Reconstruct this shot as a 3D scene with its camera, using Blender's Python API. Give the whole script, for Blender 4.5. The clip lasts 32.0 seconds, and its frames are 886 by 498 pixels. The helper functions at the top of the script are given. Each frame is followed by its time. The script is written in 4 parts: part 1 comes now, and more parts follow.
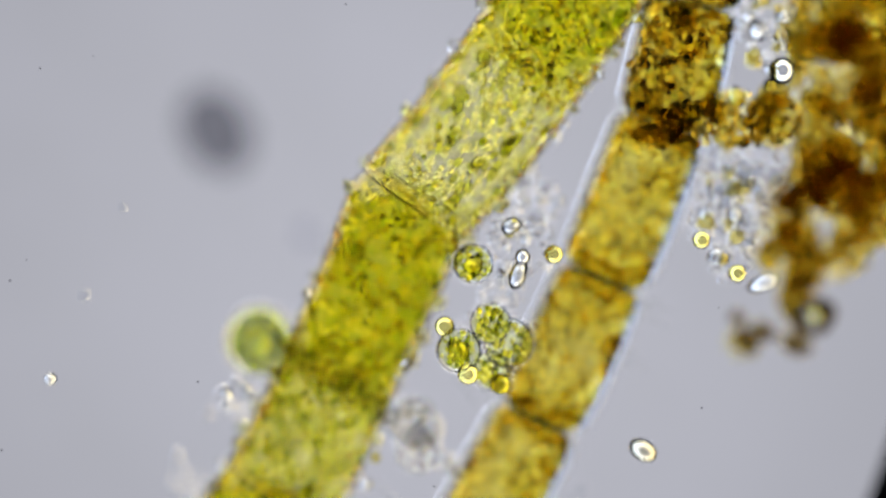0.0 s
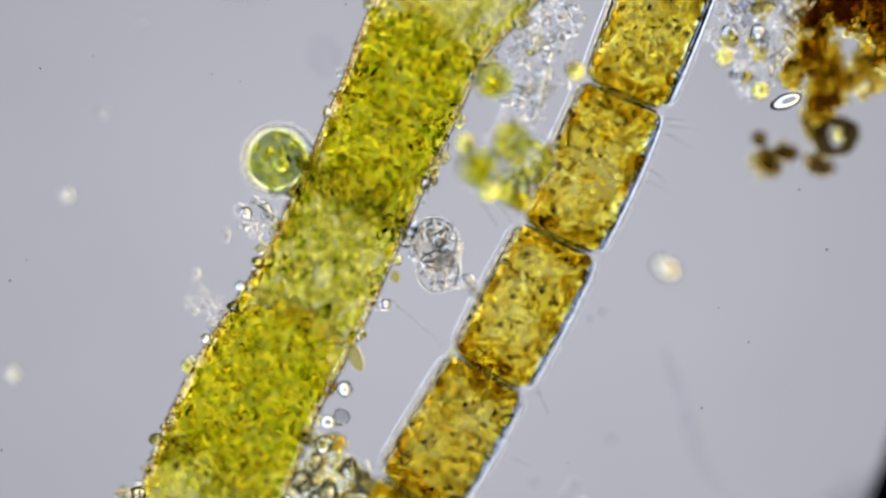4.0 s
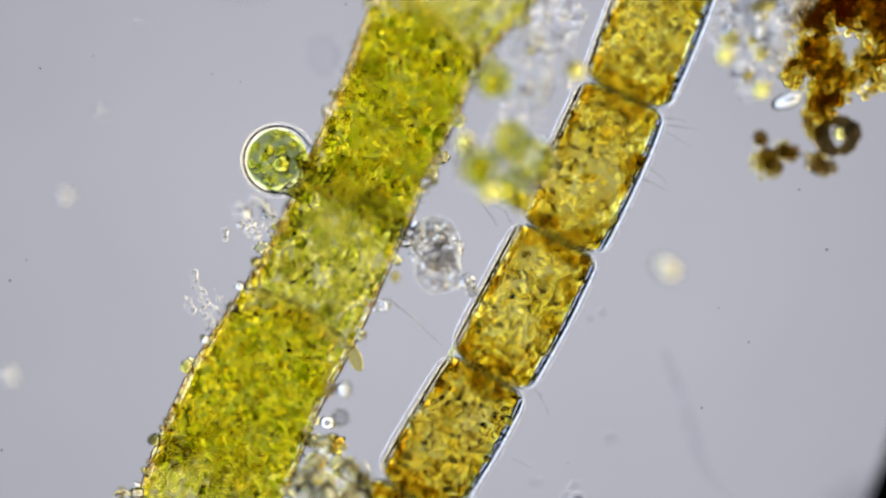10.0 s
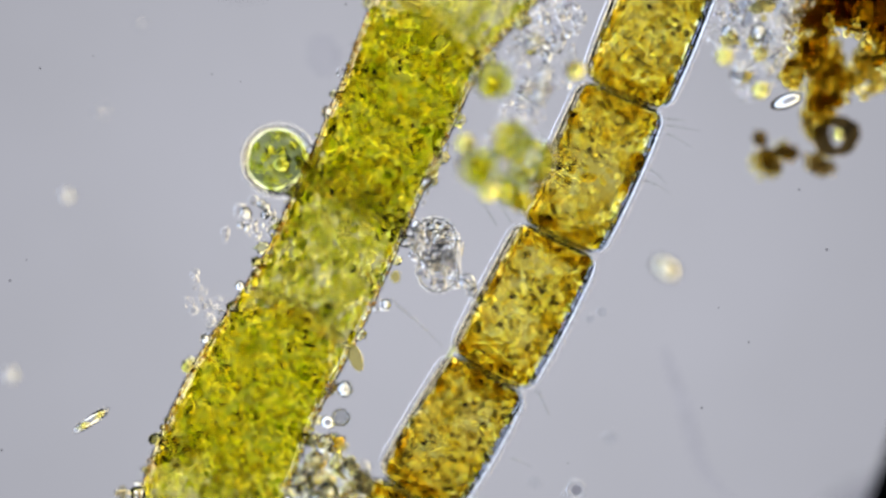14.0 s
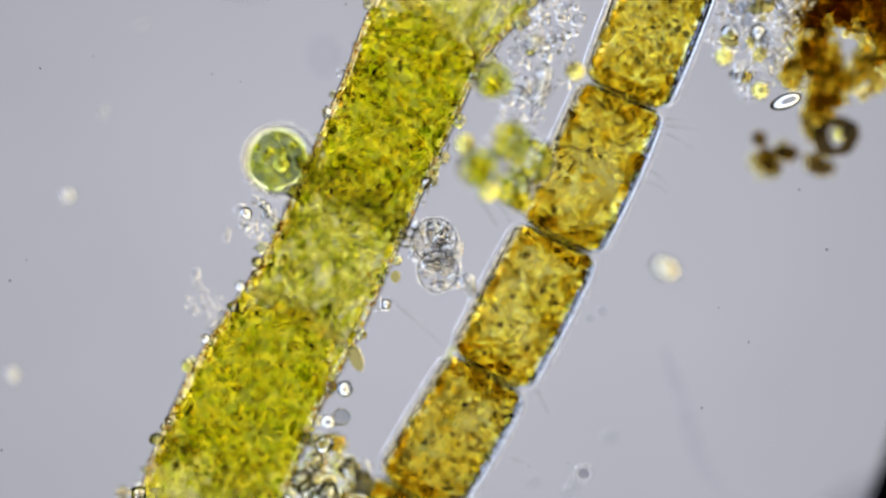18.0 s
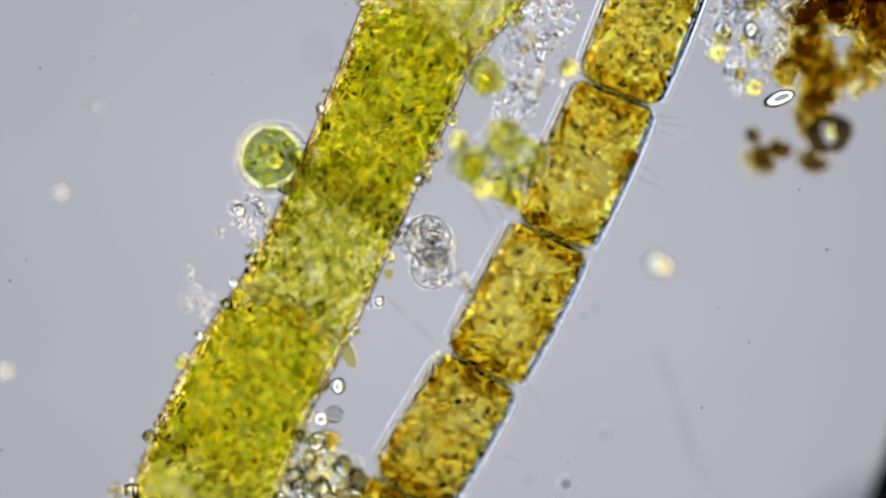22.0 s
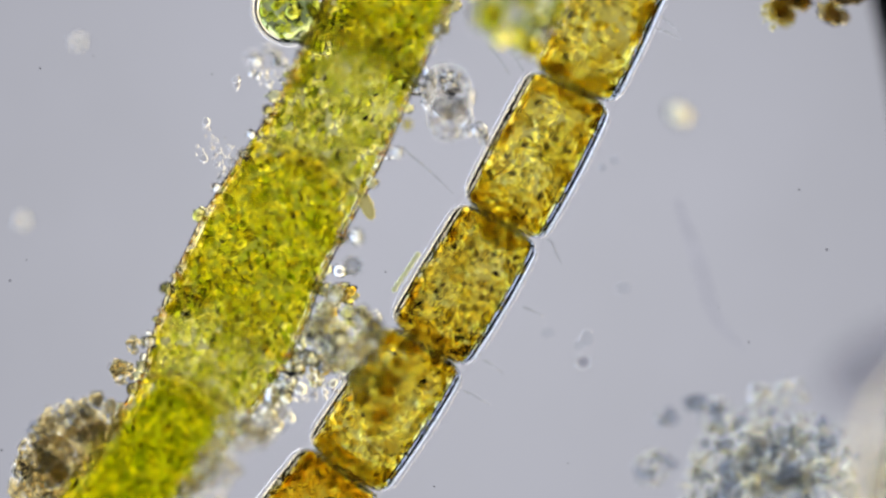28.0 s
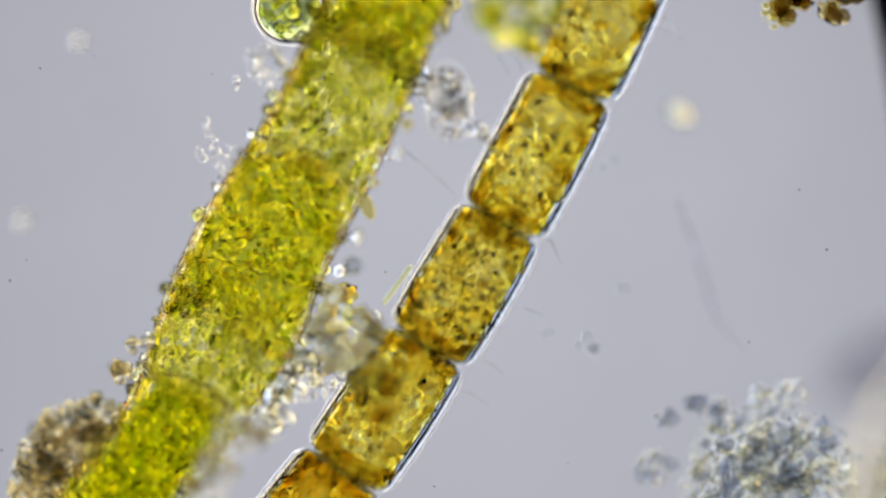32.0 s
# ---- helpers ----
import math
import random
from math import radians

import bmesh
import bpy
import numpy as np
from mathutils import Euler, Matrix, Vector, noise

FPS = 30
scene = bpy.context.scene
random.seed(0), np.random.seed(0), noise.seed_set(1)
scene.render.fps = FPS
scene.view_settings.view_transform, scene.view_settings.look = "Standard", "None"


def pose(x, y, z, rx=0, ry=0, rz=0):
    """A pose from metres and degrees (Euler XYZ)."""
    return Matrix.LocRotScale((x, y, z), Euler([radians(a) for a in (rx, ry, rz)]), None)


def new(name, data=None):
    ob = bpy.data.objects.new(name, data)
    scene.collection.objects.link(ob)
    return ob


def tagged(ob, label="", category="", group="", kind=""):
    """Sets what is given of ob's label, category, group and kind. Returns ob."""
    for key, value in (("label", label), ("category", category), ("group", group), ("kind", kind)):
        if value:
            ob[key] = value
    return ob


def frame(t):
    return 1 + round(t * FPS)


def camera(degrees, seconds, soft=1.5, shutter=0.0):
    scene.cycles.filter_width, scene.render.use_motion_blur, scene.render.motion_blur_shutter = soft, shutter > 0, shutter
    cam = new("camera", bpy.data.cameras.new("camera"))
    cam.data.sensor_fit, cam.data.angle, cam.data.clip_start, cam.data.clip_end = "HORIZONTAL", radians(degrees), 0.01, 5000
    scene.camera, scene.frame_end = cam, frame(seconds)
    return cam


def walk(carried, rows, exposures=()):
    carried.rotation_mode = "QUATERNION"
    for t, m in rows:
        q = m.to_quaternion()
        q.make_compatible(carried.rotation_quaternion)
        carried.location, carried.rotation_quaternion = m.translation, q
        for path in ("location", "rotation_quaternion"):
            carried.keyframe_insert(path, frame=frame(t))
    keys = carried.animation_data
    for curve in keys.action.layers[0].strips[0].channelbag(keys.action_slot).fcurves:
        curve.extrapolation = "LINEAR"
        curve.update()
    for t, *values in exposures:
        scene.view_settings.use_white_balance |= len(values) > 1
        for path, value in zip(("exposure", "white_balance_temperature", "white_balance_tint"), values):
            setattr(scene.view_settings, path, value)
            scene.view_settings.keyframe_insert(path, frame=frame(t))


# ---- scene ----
# One metre in this scene stands for a tenth of a millimetre under the microscope.
# The focusing drive lifts and lowers the camera over the slide; its focus distance is fixed.
H = 30.0
cam = camera(2 * math.degrees(math.atan(1.96 / H)), 32.0, soft=2.55, shutter=0.5)
cam.data.dof.use_dof = True
cam.data.dof.focus_distance = H
cam.data.dof.aperture_fstop = 0.056
cam.data.dof.aperture_blades = 0

# stage travel: seconds, x, y in hundredths of a metre, and the height of the focus
STAGE_EARLY = [
    (0.0, 9.0, 80.5), (0.1, 8.8, 76.0), (0.2, 8.4, 72.5), (0.3, 8.1, 68.8), (0.4, 7.8, 63.8), (0.5, 7.5, 58.0),
    (0.6, 7.0, 46.5), (0.7, 6.4, 36.5), (0.8, 5.9, 27.0), (0.9, 5.5, 17.0), (1.0, 5.0, 5.4), (1.1, 4.2, 1.5),
    (1.2, 3.3, 0.3), (1.5, 1.5, -0.4), (2.0, 0.0, 0.0), (3.5, 0.0, 0.0), (5.5, 0.0, 0.0), (9.0, 0.0, 0.0),
    (14.5, 0.0, 0.0)]
STAGE_LATE = [
    (17.0, 0.0, 0.0), (21.4, 0.0, 0.2), (21.6, 0.6, 0.2), (22.0, 3.0, -1.3), (22.5, 3.5, -2.8),
    (22.6, 3.5, -5.2), (22.7, 3.3, -12.0), (22.8, 2.6, -22.0), (22.9, 1.6, -35.0), (23.0, 0.7, -42.8),
    (23.1, 0.2, -47.0), (23.2, -0.2, -49.5), (23.3, -0.8, -52.2), (23.4, -1.2, -57.0), (23.5, -1.6, -62.0),
    (23.6, -2.4, -66.3), (23.7, -3.0, -67.5), (24.0, -4.0, -67.8), (24.5, -5.2, -67.3), (25.5, -5.3, -67.0),
    (27.5, -5.3, -67.0), (29.0, -5.3, -67.0), (32.0, -5.3, -67.0)]
STAGE = STAGE_EARLY + STAGE_LATE
FOCUS = [(0, .62), (1.0, .62), (2.0, .61), (2.4, .57), (3.0, .48), (3.5, .41), (5.5, .29), (7.0, .28), (8.5, .24), (11.0, .24),
         (12.0, .27), (13.0, .29), (14.0, .32), (14.5, .34), (16.5, .37), (22.0, .37), (24.5, .37), (25.0, .34), (25.5, .29),
         (27.5, .22), (28.5, .20), (30.0, .18), (32.0, .15)]


def stage_at(t, column):
    return float(np.interp(t, [r[0] for r in STAGE], [r[column] for r in STAGE])) / 100


def focus_at(t):
    return float(np.interp(t, [r[0] for r in FOCUS], [r[1] for r in FOCUS]))


TIMES = sorted({r[0] for r in STAGE} | {float(r[0]) for r in FOCUS})


def stage_rows(x, y, z):
    """Rows of a thing that is fixed to the microscope, x, y, z metres from the point in focus."""
    return [(t, pose(stage_at(t, 1) + x, stage_at(t, 2) + y, focus_at(t) + z)) for t in TIMES]


walk(cam, stage_rows(0, 0, H))

# ---- light: the lamp of the microscope shines up through the slide, the room is dark ----
world = bpy.data.worlds.new("dim_room")
world.use_nodes = True
scene.world = world
world.node_tree.nodes["Background"].inputs[0].default_value = (0.6, 0.7, 1.0, 1)
world.node_tree.nodes["Background"].inputs[1].default_value = 0.03
scene.cycles.max_bounces = 32
scene.cycles.transmission_bounces = 32
scene.cycles.transparent_max_bounces = 64
scene.view_settings.exposure = 0.0


# ---- materials ----
def material(name):
    m = bpy.data.materials.new(name)
    m.use_nodes = True
    nt = m.node_tree
    nt.nodes.clear()
    out = nt.nodes.new("ShaderNodeOutputMaterial")
    return m, nt, out


def mottle(nt, low, high, scale, detail=3.0, lo=0.35, hi=0.65, kind="noise", mid=None):
    """Colour that wanders between two tones in the body of the thing."""
    co = nt.nodes.new("ShaderNodeTexCoord")
    if kind == "noise":
        tex = nt.nodes.new("ShaderNodeTexNoise")
        tex.inputs["Detail"].default_value = detail
        source = tex.outputs["Fac"]
    else:
        tex = nt.nodes.new("ShaderNodeTexVoronoi")
        source = tex.outputs["Distance"]
    tex.inputs["Scale"].default_value = scale
    nt.links.new(co.outputs["Object"], tex.inputs["Vector"])
    ramp = nt.nodes.new("ShaderNodeValToRGB")
    ramp.color_ramp.elements[0].position, ramp.color_ramp.elements[1].position = lo, hi
    ramp.color_ramp.elements[0].color, ramp.color_ramp.elements[1].color = (*low, 1), (*high, 1)
    if mid:
        ramp.color_ramp.elements.new((lo + hi) / 2).color = (*mid, 1)
    nt.links.new(source, ramp.inputs["Fac"])
    return ramp.outputs["Color"]


def tinted(name, low, high, scale, **kw):
    """A clear coloured body: light passes straight on and takes its colour."""
    m, nt, out = material(name)
    b = nt.nodes.new("ShaderNodeBsdfTransparent")
    nt.links.new(mottle(nt, low, high, scale, **kw), b.inputs["Color"])
    nt.links.new(b.outputs[0], out.inputs["Surface"])
    return m


def varied(nt, low, high, mid=None):
    """One tone for each grain of a heap."""
    geo = nt.nodes.new("ShaderNodeNewGeometry")
    ramp = nt.nodes.new("ShaderNodeValToRGB")
    ramp.color_ramp.elements[0].color, ramp.color_ramp.elements[1].color = (*low, 1), (*high, 1)
    if mid:
        ramp.color_ramp.elements.new(0.38).color = (*mid, 1)
    nt.links.new(geo.outputs["Random Per Island"], ramp.inputs["Fac"])
    return ramp.outputs["Color"]


def refracting(name, low, high, ior, scale=12.0, rough=0.0, bump=0.0, bump_scale=30.0, each=False, mid=None):
    """A clear coloured body that bends the light."""
    m, nt, out = material(name)
    b = nt.nodes.new("ShaderNodeBsdfGlass")
    b.inputs["IOR"].default_value = ior
    b.inputs["Roughness"].default_value = rough
    nt.links.new(varied(nt, low, high, mid) if each else mottle(nt, low, high, scale), b.inputs["Color"])
    if bump:
        co = nt.nodes.new("ShaderNodeTexCoord")
        tex = nt.nodes.new("ShaderNodeTexNoise")
        tex.inputs["Scale"].default_value = bump_scale
        nt.links.new(co.outputs["Object"], tex.inputs["Vector"])
        bp = nt.nodes.new("ShaderNodeBump")
        bp.inputs["Strength"].default_value = bump
        bp.inputs["Distance"].default_value = 0.02
        nt.links.new(tex.outputs["Fac"], bp.inputs["Height"])
        nt.links.new(bp.outputs[0], b.inputs["Normal"])
    nt.links.new(b.outputs[0], out.inputs["Surface"])
    return m


def rind(name, tone, ior, share):
    """A thin dense skin: it bends light, and swallows part of what grazes it."""
    m, nt, out = material(name)
    g = nt.nodes.new("ShaderNodeBsdfGlass")
    r = nt.nodes.new("ShaderNodeBsdfRefraction")
    mix = nt.nodes.new("ShaderNodeMixShader")
    mix.inputs[0].default_value = share
    for k, b in enumerate((r, g)):
        b.inputs["IOR"].default_value = ior
        nt.links.new(mottle(nt, tone, tuple(min(1, c * 1.04) for c in tone), 9.0), b.inputs["Color"])
        nt.links.new(b.outputs[0], mix.inputs[1 + k])
    nt.links.new(mix.outputs[0], out.inputs["Surface"])
    return m


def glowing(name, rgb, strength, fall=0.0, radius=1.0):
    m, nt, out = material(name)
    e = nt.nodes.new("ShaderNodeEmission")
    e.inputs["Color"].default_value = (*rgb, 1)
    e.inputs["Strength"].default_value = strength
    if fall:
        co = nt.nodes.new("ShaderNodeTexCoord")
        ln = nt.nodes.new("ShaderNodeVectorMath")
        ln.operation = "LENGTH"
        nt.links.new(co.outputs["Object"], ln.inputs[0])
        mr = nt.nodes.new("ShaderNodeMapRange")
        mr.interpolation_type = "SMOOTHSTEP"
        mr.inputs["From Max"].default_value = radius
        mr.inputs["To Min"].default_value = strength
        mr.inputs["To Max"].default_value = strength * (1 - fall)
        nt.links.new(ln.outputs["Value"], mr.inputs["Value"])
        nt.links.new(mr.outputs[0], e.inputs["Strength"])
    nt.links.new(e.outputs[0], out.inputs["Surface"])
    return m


def fringed(name, warm, cool, strength, radius):
    """Added glow for edge fringes, warm on one side and cool on the other."""
    m, nt, out = material(name)
    e = nt.nodes.new("ShaderNodeEmission")
    co = nt.nodes.new("ShaderNodeTexCoord")
    sp = nt.nodes.new("ShaderNodeSeparateXYZ")
    mr = nt.nodes.new("ShaderNodeMapRange")
    mr.inputs["From Min"].default_value, mr.inputs["From Max"].default_value = -radius, radius
    ramp = nt.nodes.new("ShaderNodeValToRGB")
    ramp.color_ramp.elements[0].color, ramp.color_ramp.elements[1].color = (*warm, 1), (*cool, 1)
    nt.links.new(co.outputs["Object"], sp.inputs[0])
    nt.links.new(sp.outputs[0], mr.inputs["Value"])
    nt.links.new(mr.outputs[0], ramp.inputs["Fac"])
    nt.links.new(ramp.outputs["Color"], e.inputs["Color"])
    e.inputs["Strength"].default_value = strength
    nt.links.new(e.outputs[0], out.inputs["Surface"])
    return m


def solid(name, low, high, scale, rough=0.7):
    m, nt, out = material(name)
    b = nt.nodes.new("ShaderNodeBsdfPrincipled")
    b.inputs["Roughness"].default_value = rough
    nt.links.new(mottle(nt, low, high, scale), b.inputs["Base Color"])
    nt.links.new(b.outputs[0], out.inputs["Surface"])
    return m


M = dict(
    # lens emission dims towards its edge: a vignette painted into the lamp
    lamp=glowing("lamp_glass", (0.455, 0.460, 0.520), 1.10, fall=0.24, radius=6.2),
    rim=fringed("added_edge_glow", (1.0, 0.86, 0.55), (0.60, 0.72, 0.97), 3.25, 9.0),
    black=solid("blackened_metal", (0.008, 0.008, 0.009), (0.02, 0.02, 0.02), 6.0),
    slide=tinted("slide_glass", (0.978, 0.978, 0.974), (1, 1, 1), 1.1),
    wall_green=refracting("green_cell_wall", (0.99, 0.97, 0.89), (1.0, 0.99, 0.95), 1.028),
    sap_green=tinted("green_sap", (1.0, 1.0, 0.94), (0.90, 0.92, 0.68), 24.0, lo=0.22, hi=0.62, kind="cells"),
    mass_green=tinted("chloroplast_body", (0.85, 0.88, 0.41), (0.995, 0.992, 0.74), 30.0, detail=6.0, lo=0.40, hi=0.60),
    plastid_green=refracting("green_plastid", (0.57, 0.62, 0.14), (0.99, 0.965, 0.56), 1.18, each=True, mid=(0.915, 0.905, 0.40)),
    plastid_pale=refracting("pale_plastid", (0.96, 0.965, 0.70), (1.0, 1.0, 0.90), 1.22, each=True),
    sap_brown=tinted("brown_sap", (0.97, 0.922, 0.60), (1.0, 1.0, 0.97), 5.5, detail=5.0, lo=0.40, hi=0.54),
    mass_brown=tinted("brown_plastid_layer", (1.0, 1.0, 0.93), (0.955, 0.90, 0.60), 34.0, lo=0.18, hi=0.55, kind="cells"),
    plastid_brown=refracting("brown_plastid", (0.78, 0.71, 0.30), (1.0, 1.0, 0.82), 1.16, each=True, mid=(0.94, 0.91, 0.52)),
    droplet=refracting("oil_droplet", (0.42, 0.41, 0.40), (0.74, 0.71, 0.62), 1.32),
    clear=refracting("clear_grain", (0.93, 0.93, 0.94), (0.99, 0.99, 0.98), 1.10),
    clear_strong=refracting("clear_bead", (0.90, 0.91, 0.92), (0.98, 0.98, 0.97), 1.38),
    yellow=refracting("yellow_oil", (0.97, 0.92, 0.46), (1.0, 0.97, 0.60), 1.28),
    ball_green=refracting("green_ball_wall", (0.93, 0.95, 0.66), (0.98, 0.99, 0.80), 1.08, scale=16.0),
    film=tinted("slime_film", (0.95, 0.95, 0.96), (0.99, 0.99, 1.0), 10.0, detail=4.0),
    rust=refracting("rusty_debris", (0.82, 0.74, 0.36), (0.98, 0.95, 0.66), 1.06, scale=26.0),
    rust_dark=tinted("dark_rusty_debris", (0.75, 0.68, 0.38), (0.97, 0.93, 0.64), 30.0, detail=6.0),
    grey=refracting("grey_debris", (0.92, 0.92, 0.93), (0.99, 0.98, 0.95), 1.06, scale=8.0),
    dark=tinted("dark_speck", (0.55, 0.55, 0.57), (0.7, 0.7, 0.7), 20.0),
    dark_blob=tinted("dark_floc", (0.50, 0.50, 0.52), (0.72, 0.72, 0.74), 6.0),
    sheath=refracting("halo_sheath", (0.99, 0.99, 0.99), (1.0, 1.0, 1.0), 1.03),
    fine_rust=refracting("rusty_grain", (0.60, 0.50, 0.24), (1.0, 0.95, 0.68), 1.20, each=True, mid=(0.91, 0.83, 0.48)),
    fine_clear=refracting("clear_fine_grain", (0.80, 0.79, 0.80), (1.0, 0.99, 0.96), 1.13, each=True),
    rind=rind("cell_rind", (0.97, 0.975, 0.99), 1.29, 0.06),
    rind_green=rind("green_cell_rind", (0.985, 0.975, 0.91), 1.17, 0.06),
    husk=refracting("slime_lump", (0.97, 0.96, 0.88), (1.0, 1.0, 0.95), 1.05),
    pale_grey=refracting("pale_grey_debris", (0.66, 0.69, 0.76), (1.0, 0.98, 0.90), 1.06, each=True, mid=(0.87, 0.87, 0.84)),
    rust_clot=refracting("dark_clot", (0.42, 0.35, 0.22), (0.80, 0.70, 0.46), 1.12, scale=24.0),
    slate=tinted("slate_debris", (0.74, 0.765, 0.82), (0.95, 0.955, 0.95), 18.0, detail=5.0),
    clot_ring=refracting("black_brown_clot", (0.16, 0.14, 0.10), (0.50, 0.40, 0.22), 1.10, scale=20.0),
    bead_gold=refracting("golden_wall_bead", (0.62, 0.42, 0.14), (0.98, 0.88, 0.50), 1.22, each=True, mid=(0.88, 0.70, 0.32)),
    cream=refracting("cream_body", (0.88, 0.85, 0.74), (0.95, 0.92, 0.80), 1.40),
    mauve=refracting("mauve_grain", (0.60, 0.57, 0.48), (1.0, 0.97, 0.86), 1.16, each=True, mid=(0.86, 0.82, 0.70)),
    mauve_body=tinted("mauve_body", (0.80, 0.77, 0.67), (0.97, 0.95, 0.86), 22.0, detail=5.0),
    starch=refracting("starch_grain", (1.0, 0.95, 0.52), (1.0, 0.98, 0.76), 1.30),
    glassy=refracting("glassy_shell", (0.90, 0.91, 0.92), (0.97, 0.97, 0.97), 1.48),
    shade=tinted("grey_tint", (0.72, 0.72, 0.75), (0.84, 0.84, 0.86), 6.0),
    lobe_green=refracting("chloroplast_lobe", (0.75, 0.80, 0.32), (1.0, 0.995, 0.84), 1.035, each=True, mid=(0.945, 0.972, 0.66)),
    lobe_amber=refracting("amber_lobe", (0.87, 0.79, 0.42), (1.0, 0.995, 0.93), 1.06, each=True, mid=(0.98, 0.95, 0.73)),
    membrane=rind("amber_membrane", (0.99, 0.965, 0.84), 1.18, 0.06),
    grain_bright=refracting("bright_grain", (1.0, 0.99, 0.76), (1.0, 1.0, 0.90), 1.27),
    ball_body=refracting("round_cell_body", (0.61, 0.67, 0.42), (0.82, 0.85, 0.60), 1.13, scale=14.0),
    edge_grain=refracting("olive_grain", (0.62, 0.60, 0.40), (0.93, 0.91, 0.74), 1.22, scale=30.0),
    bubble=refracting("clear_bubble", (0.97, 0.97, 0.96), (1.0, 1.0, 0.99), 0.955, scale=3.0),
    bubbly=refracting("foam_bubble", (0.93, 0.93, 0.90), (0.99, 0.99, 0.97), 1.22),
    rind_ball=rind("ball_rind", (0.96, 0.965, 0.97), 1.20, 0.06),
    dull_ball=refracting("dull_bead", (0.80, 0.80, 0.79), (0.93, 0.93, 0.92), 1.30),
    oval_rind=rind("vesicle_skin", (0.955, 0.963, 0.77), 1.21, 0.06),
    pore_rind=rind("vacuole_skin", (0.97, 0.96, 0.92), 1.20, 0.06),
    soft_rind=rind("soft_ball_rind", (0.98, 0.98, 0.98), 1.07, 0.06),
    sap_clear=tinted("clear_sap", (1.0, 1.0, 0.97), (0.93, 0.95, 0.82), 24.0, lo=0.22, hi=0.62, kind="cells"),
    fine_film=refracting("yellowish_bubble", (0.95, 0.93, 0.82), (0.99, 0.98, 0.92), 1.16),
    ghost=refracting("faint_body", (0.92, 0.93, 0.95), (0.98, 0.98, 0.98), 1.035),
    mucus=refracting("thin_mucus", (0.985, 0.985, 0.985), (1.0, 1.0, 1.0), 1.02),
    mass_thin=tinted("thin_chloroplast", (0.95, 0.96, 0.66), (1.0, 1.0, 0.90), 22.0, detail=5.0, lo=0.40, hi=0.60),
    mass_rust=tinted("rusty_plastid_layer", (0.86, 0.70, 0.30), (0.99, 0.92, 0.60), 22.0, detail=6.0, lo=0.40, hi=0.60),
    hair=refracting("bristle", (0.85, 0.86, 0.85), (0.95, 0.95, 0.95), 1.06),
)


# ---- helpers for building ----
def P(x, y, z=0.0):
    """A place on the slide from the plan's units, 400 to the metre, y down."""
    return Vector(((x - 784) / 400, (441 - y) / 400, z))


def mesh_from(name, verts, faces, mat, smooth=True):
    me = bpy.data.meshes.new(name)
    me.from_pydata([tuple(v) for v in verts], [], [tuple(f) for f in faces])
    if smooth:
        me.polygons.foreach_set("use_smooth", [True] * len(me.polygons))
    me.materials.append(mat)
    me.update()
    return me


def ball_data(sub):
    bm = bmesh.new()
    bmesh.ops.create_icosphere(bm, subdivisions=sub, radius=1)
    v = np.array([x.co[:] for x in bm.verts])
    f = np.array([[x.index for x in t.verts] for t in bm.faces])
    bm.free()
    return v, f


BALL = {s: ball_data(s) for s in (1, 2, 3, 4)}


def thing(name, base, label, category, group="", kind=""):
    ob = new(name)
    ob.location = base
    ob.empty_display_size = 0.1
    return tagged(ob, label, category, group, kind)


def base_of(ob):
    p = Vector((0, 0, 0))
    while ob:
        p += ob.location
        ob = ob.parent
    return p


def part(name, verts, faces, mat, parent, label="", kind="", smooth=True):
    """One mesh in world places, linked as a part under its thing."""
    base = base_of(parent)
    v = np.asarray(verts, dtype=float) - np.array(base)
    ob = new(name, mesh_from(name, v, faces, mat, smooth))
    ob.parent = parent
    return tagged(ob, label, "", "", kind)


def rotations(n, rng):
    """n random turns, as matrices."""
    q = rng.normal(size=(n, 4))
    q /= np.linalg.norm(q, axis=1, keepdims=True)
    w, x, y, z = q.T
    return np.stack([np.stack([1 - 2 * (y * y + z * z), 2 * (x * y - z * w), 2 * (x * z + y * w)], -1),
                     np.stack([2 * (x * y + z * w), 1 - 2 * (x * x + z * z), 2 * (y * z - x * w)], -1),
                     np.stack([2 * (x * z - y * w), 2 * (y * z + x * w), 1 - 2 * (x * x + y * y)], -1)], 1)


def rolled(cell, centres, rng, spread=3.2):
    """Turns about the upright, their long side along the cell, give or take the spread in radians."""
    tangent = cell.line.at(0.5 * (cell.s0 + cell.s1))[2]
    a = math.atan2(tangent[1], tangent[0]) + rng.uniform(-spread, spread, len(centres))
    o, i = np.zeros(len(a)), np.ones(len(a))
    return np.stack([np.stack([np.cos(a), -np.sin(a), o], -1), np.stack([np.sin(a), np.cos(a), o], -1), np.stack([o, o, i], -1)], 1)


def grains(centres, radii, turns, sub=1, rough=0.0, rng=None):
    """Vertices and faces of many small rounded bodies."""
    bv, bf = BALL[sub]
    n = len(centres)
    body = np.repeat(bv[None], n, 0)
    if rough:
        body = body * (1 + rough * rng.normal(size=(n, len(bv), 1)))
    v = np.einsum("nij,nkj->nki", turns, body * radii[:, None, :]) + centres[:, None, :]
    f = bf[None] + (np.arange(n) * len(bv))[:, None, None]
    return v.reshape(-1, 3), f.reshape(-1, 3)


def skins(centres, radii, turns, thick=0.2, sub=2):
    """Vertices and faces of many small hollow bodies with a thin skin."""
    v, f = grains(centres, radii, turns, sub)
    w, g = grains(centres, radii * (1 - thick), turns, sub)
    return np.vstack([v, w]), np.vstack([f, g[:, ::-1] + len(v)])


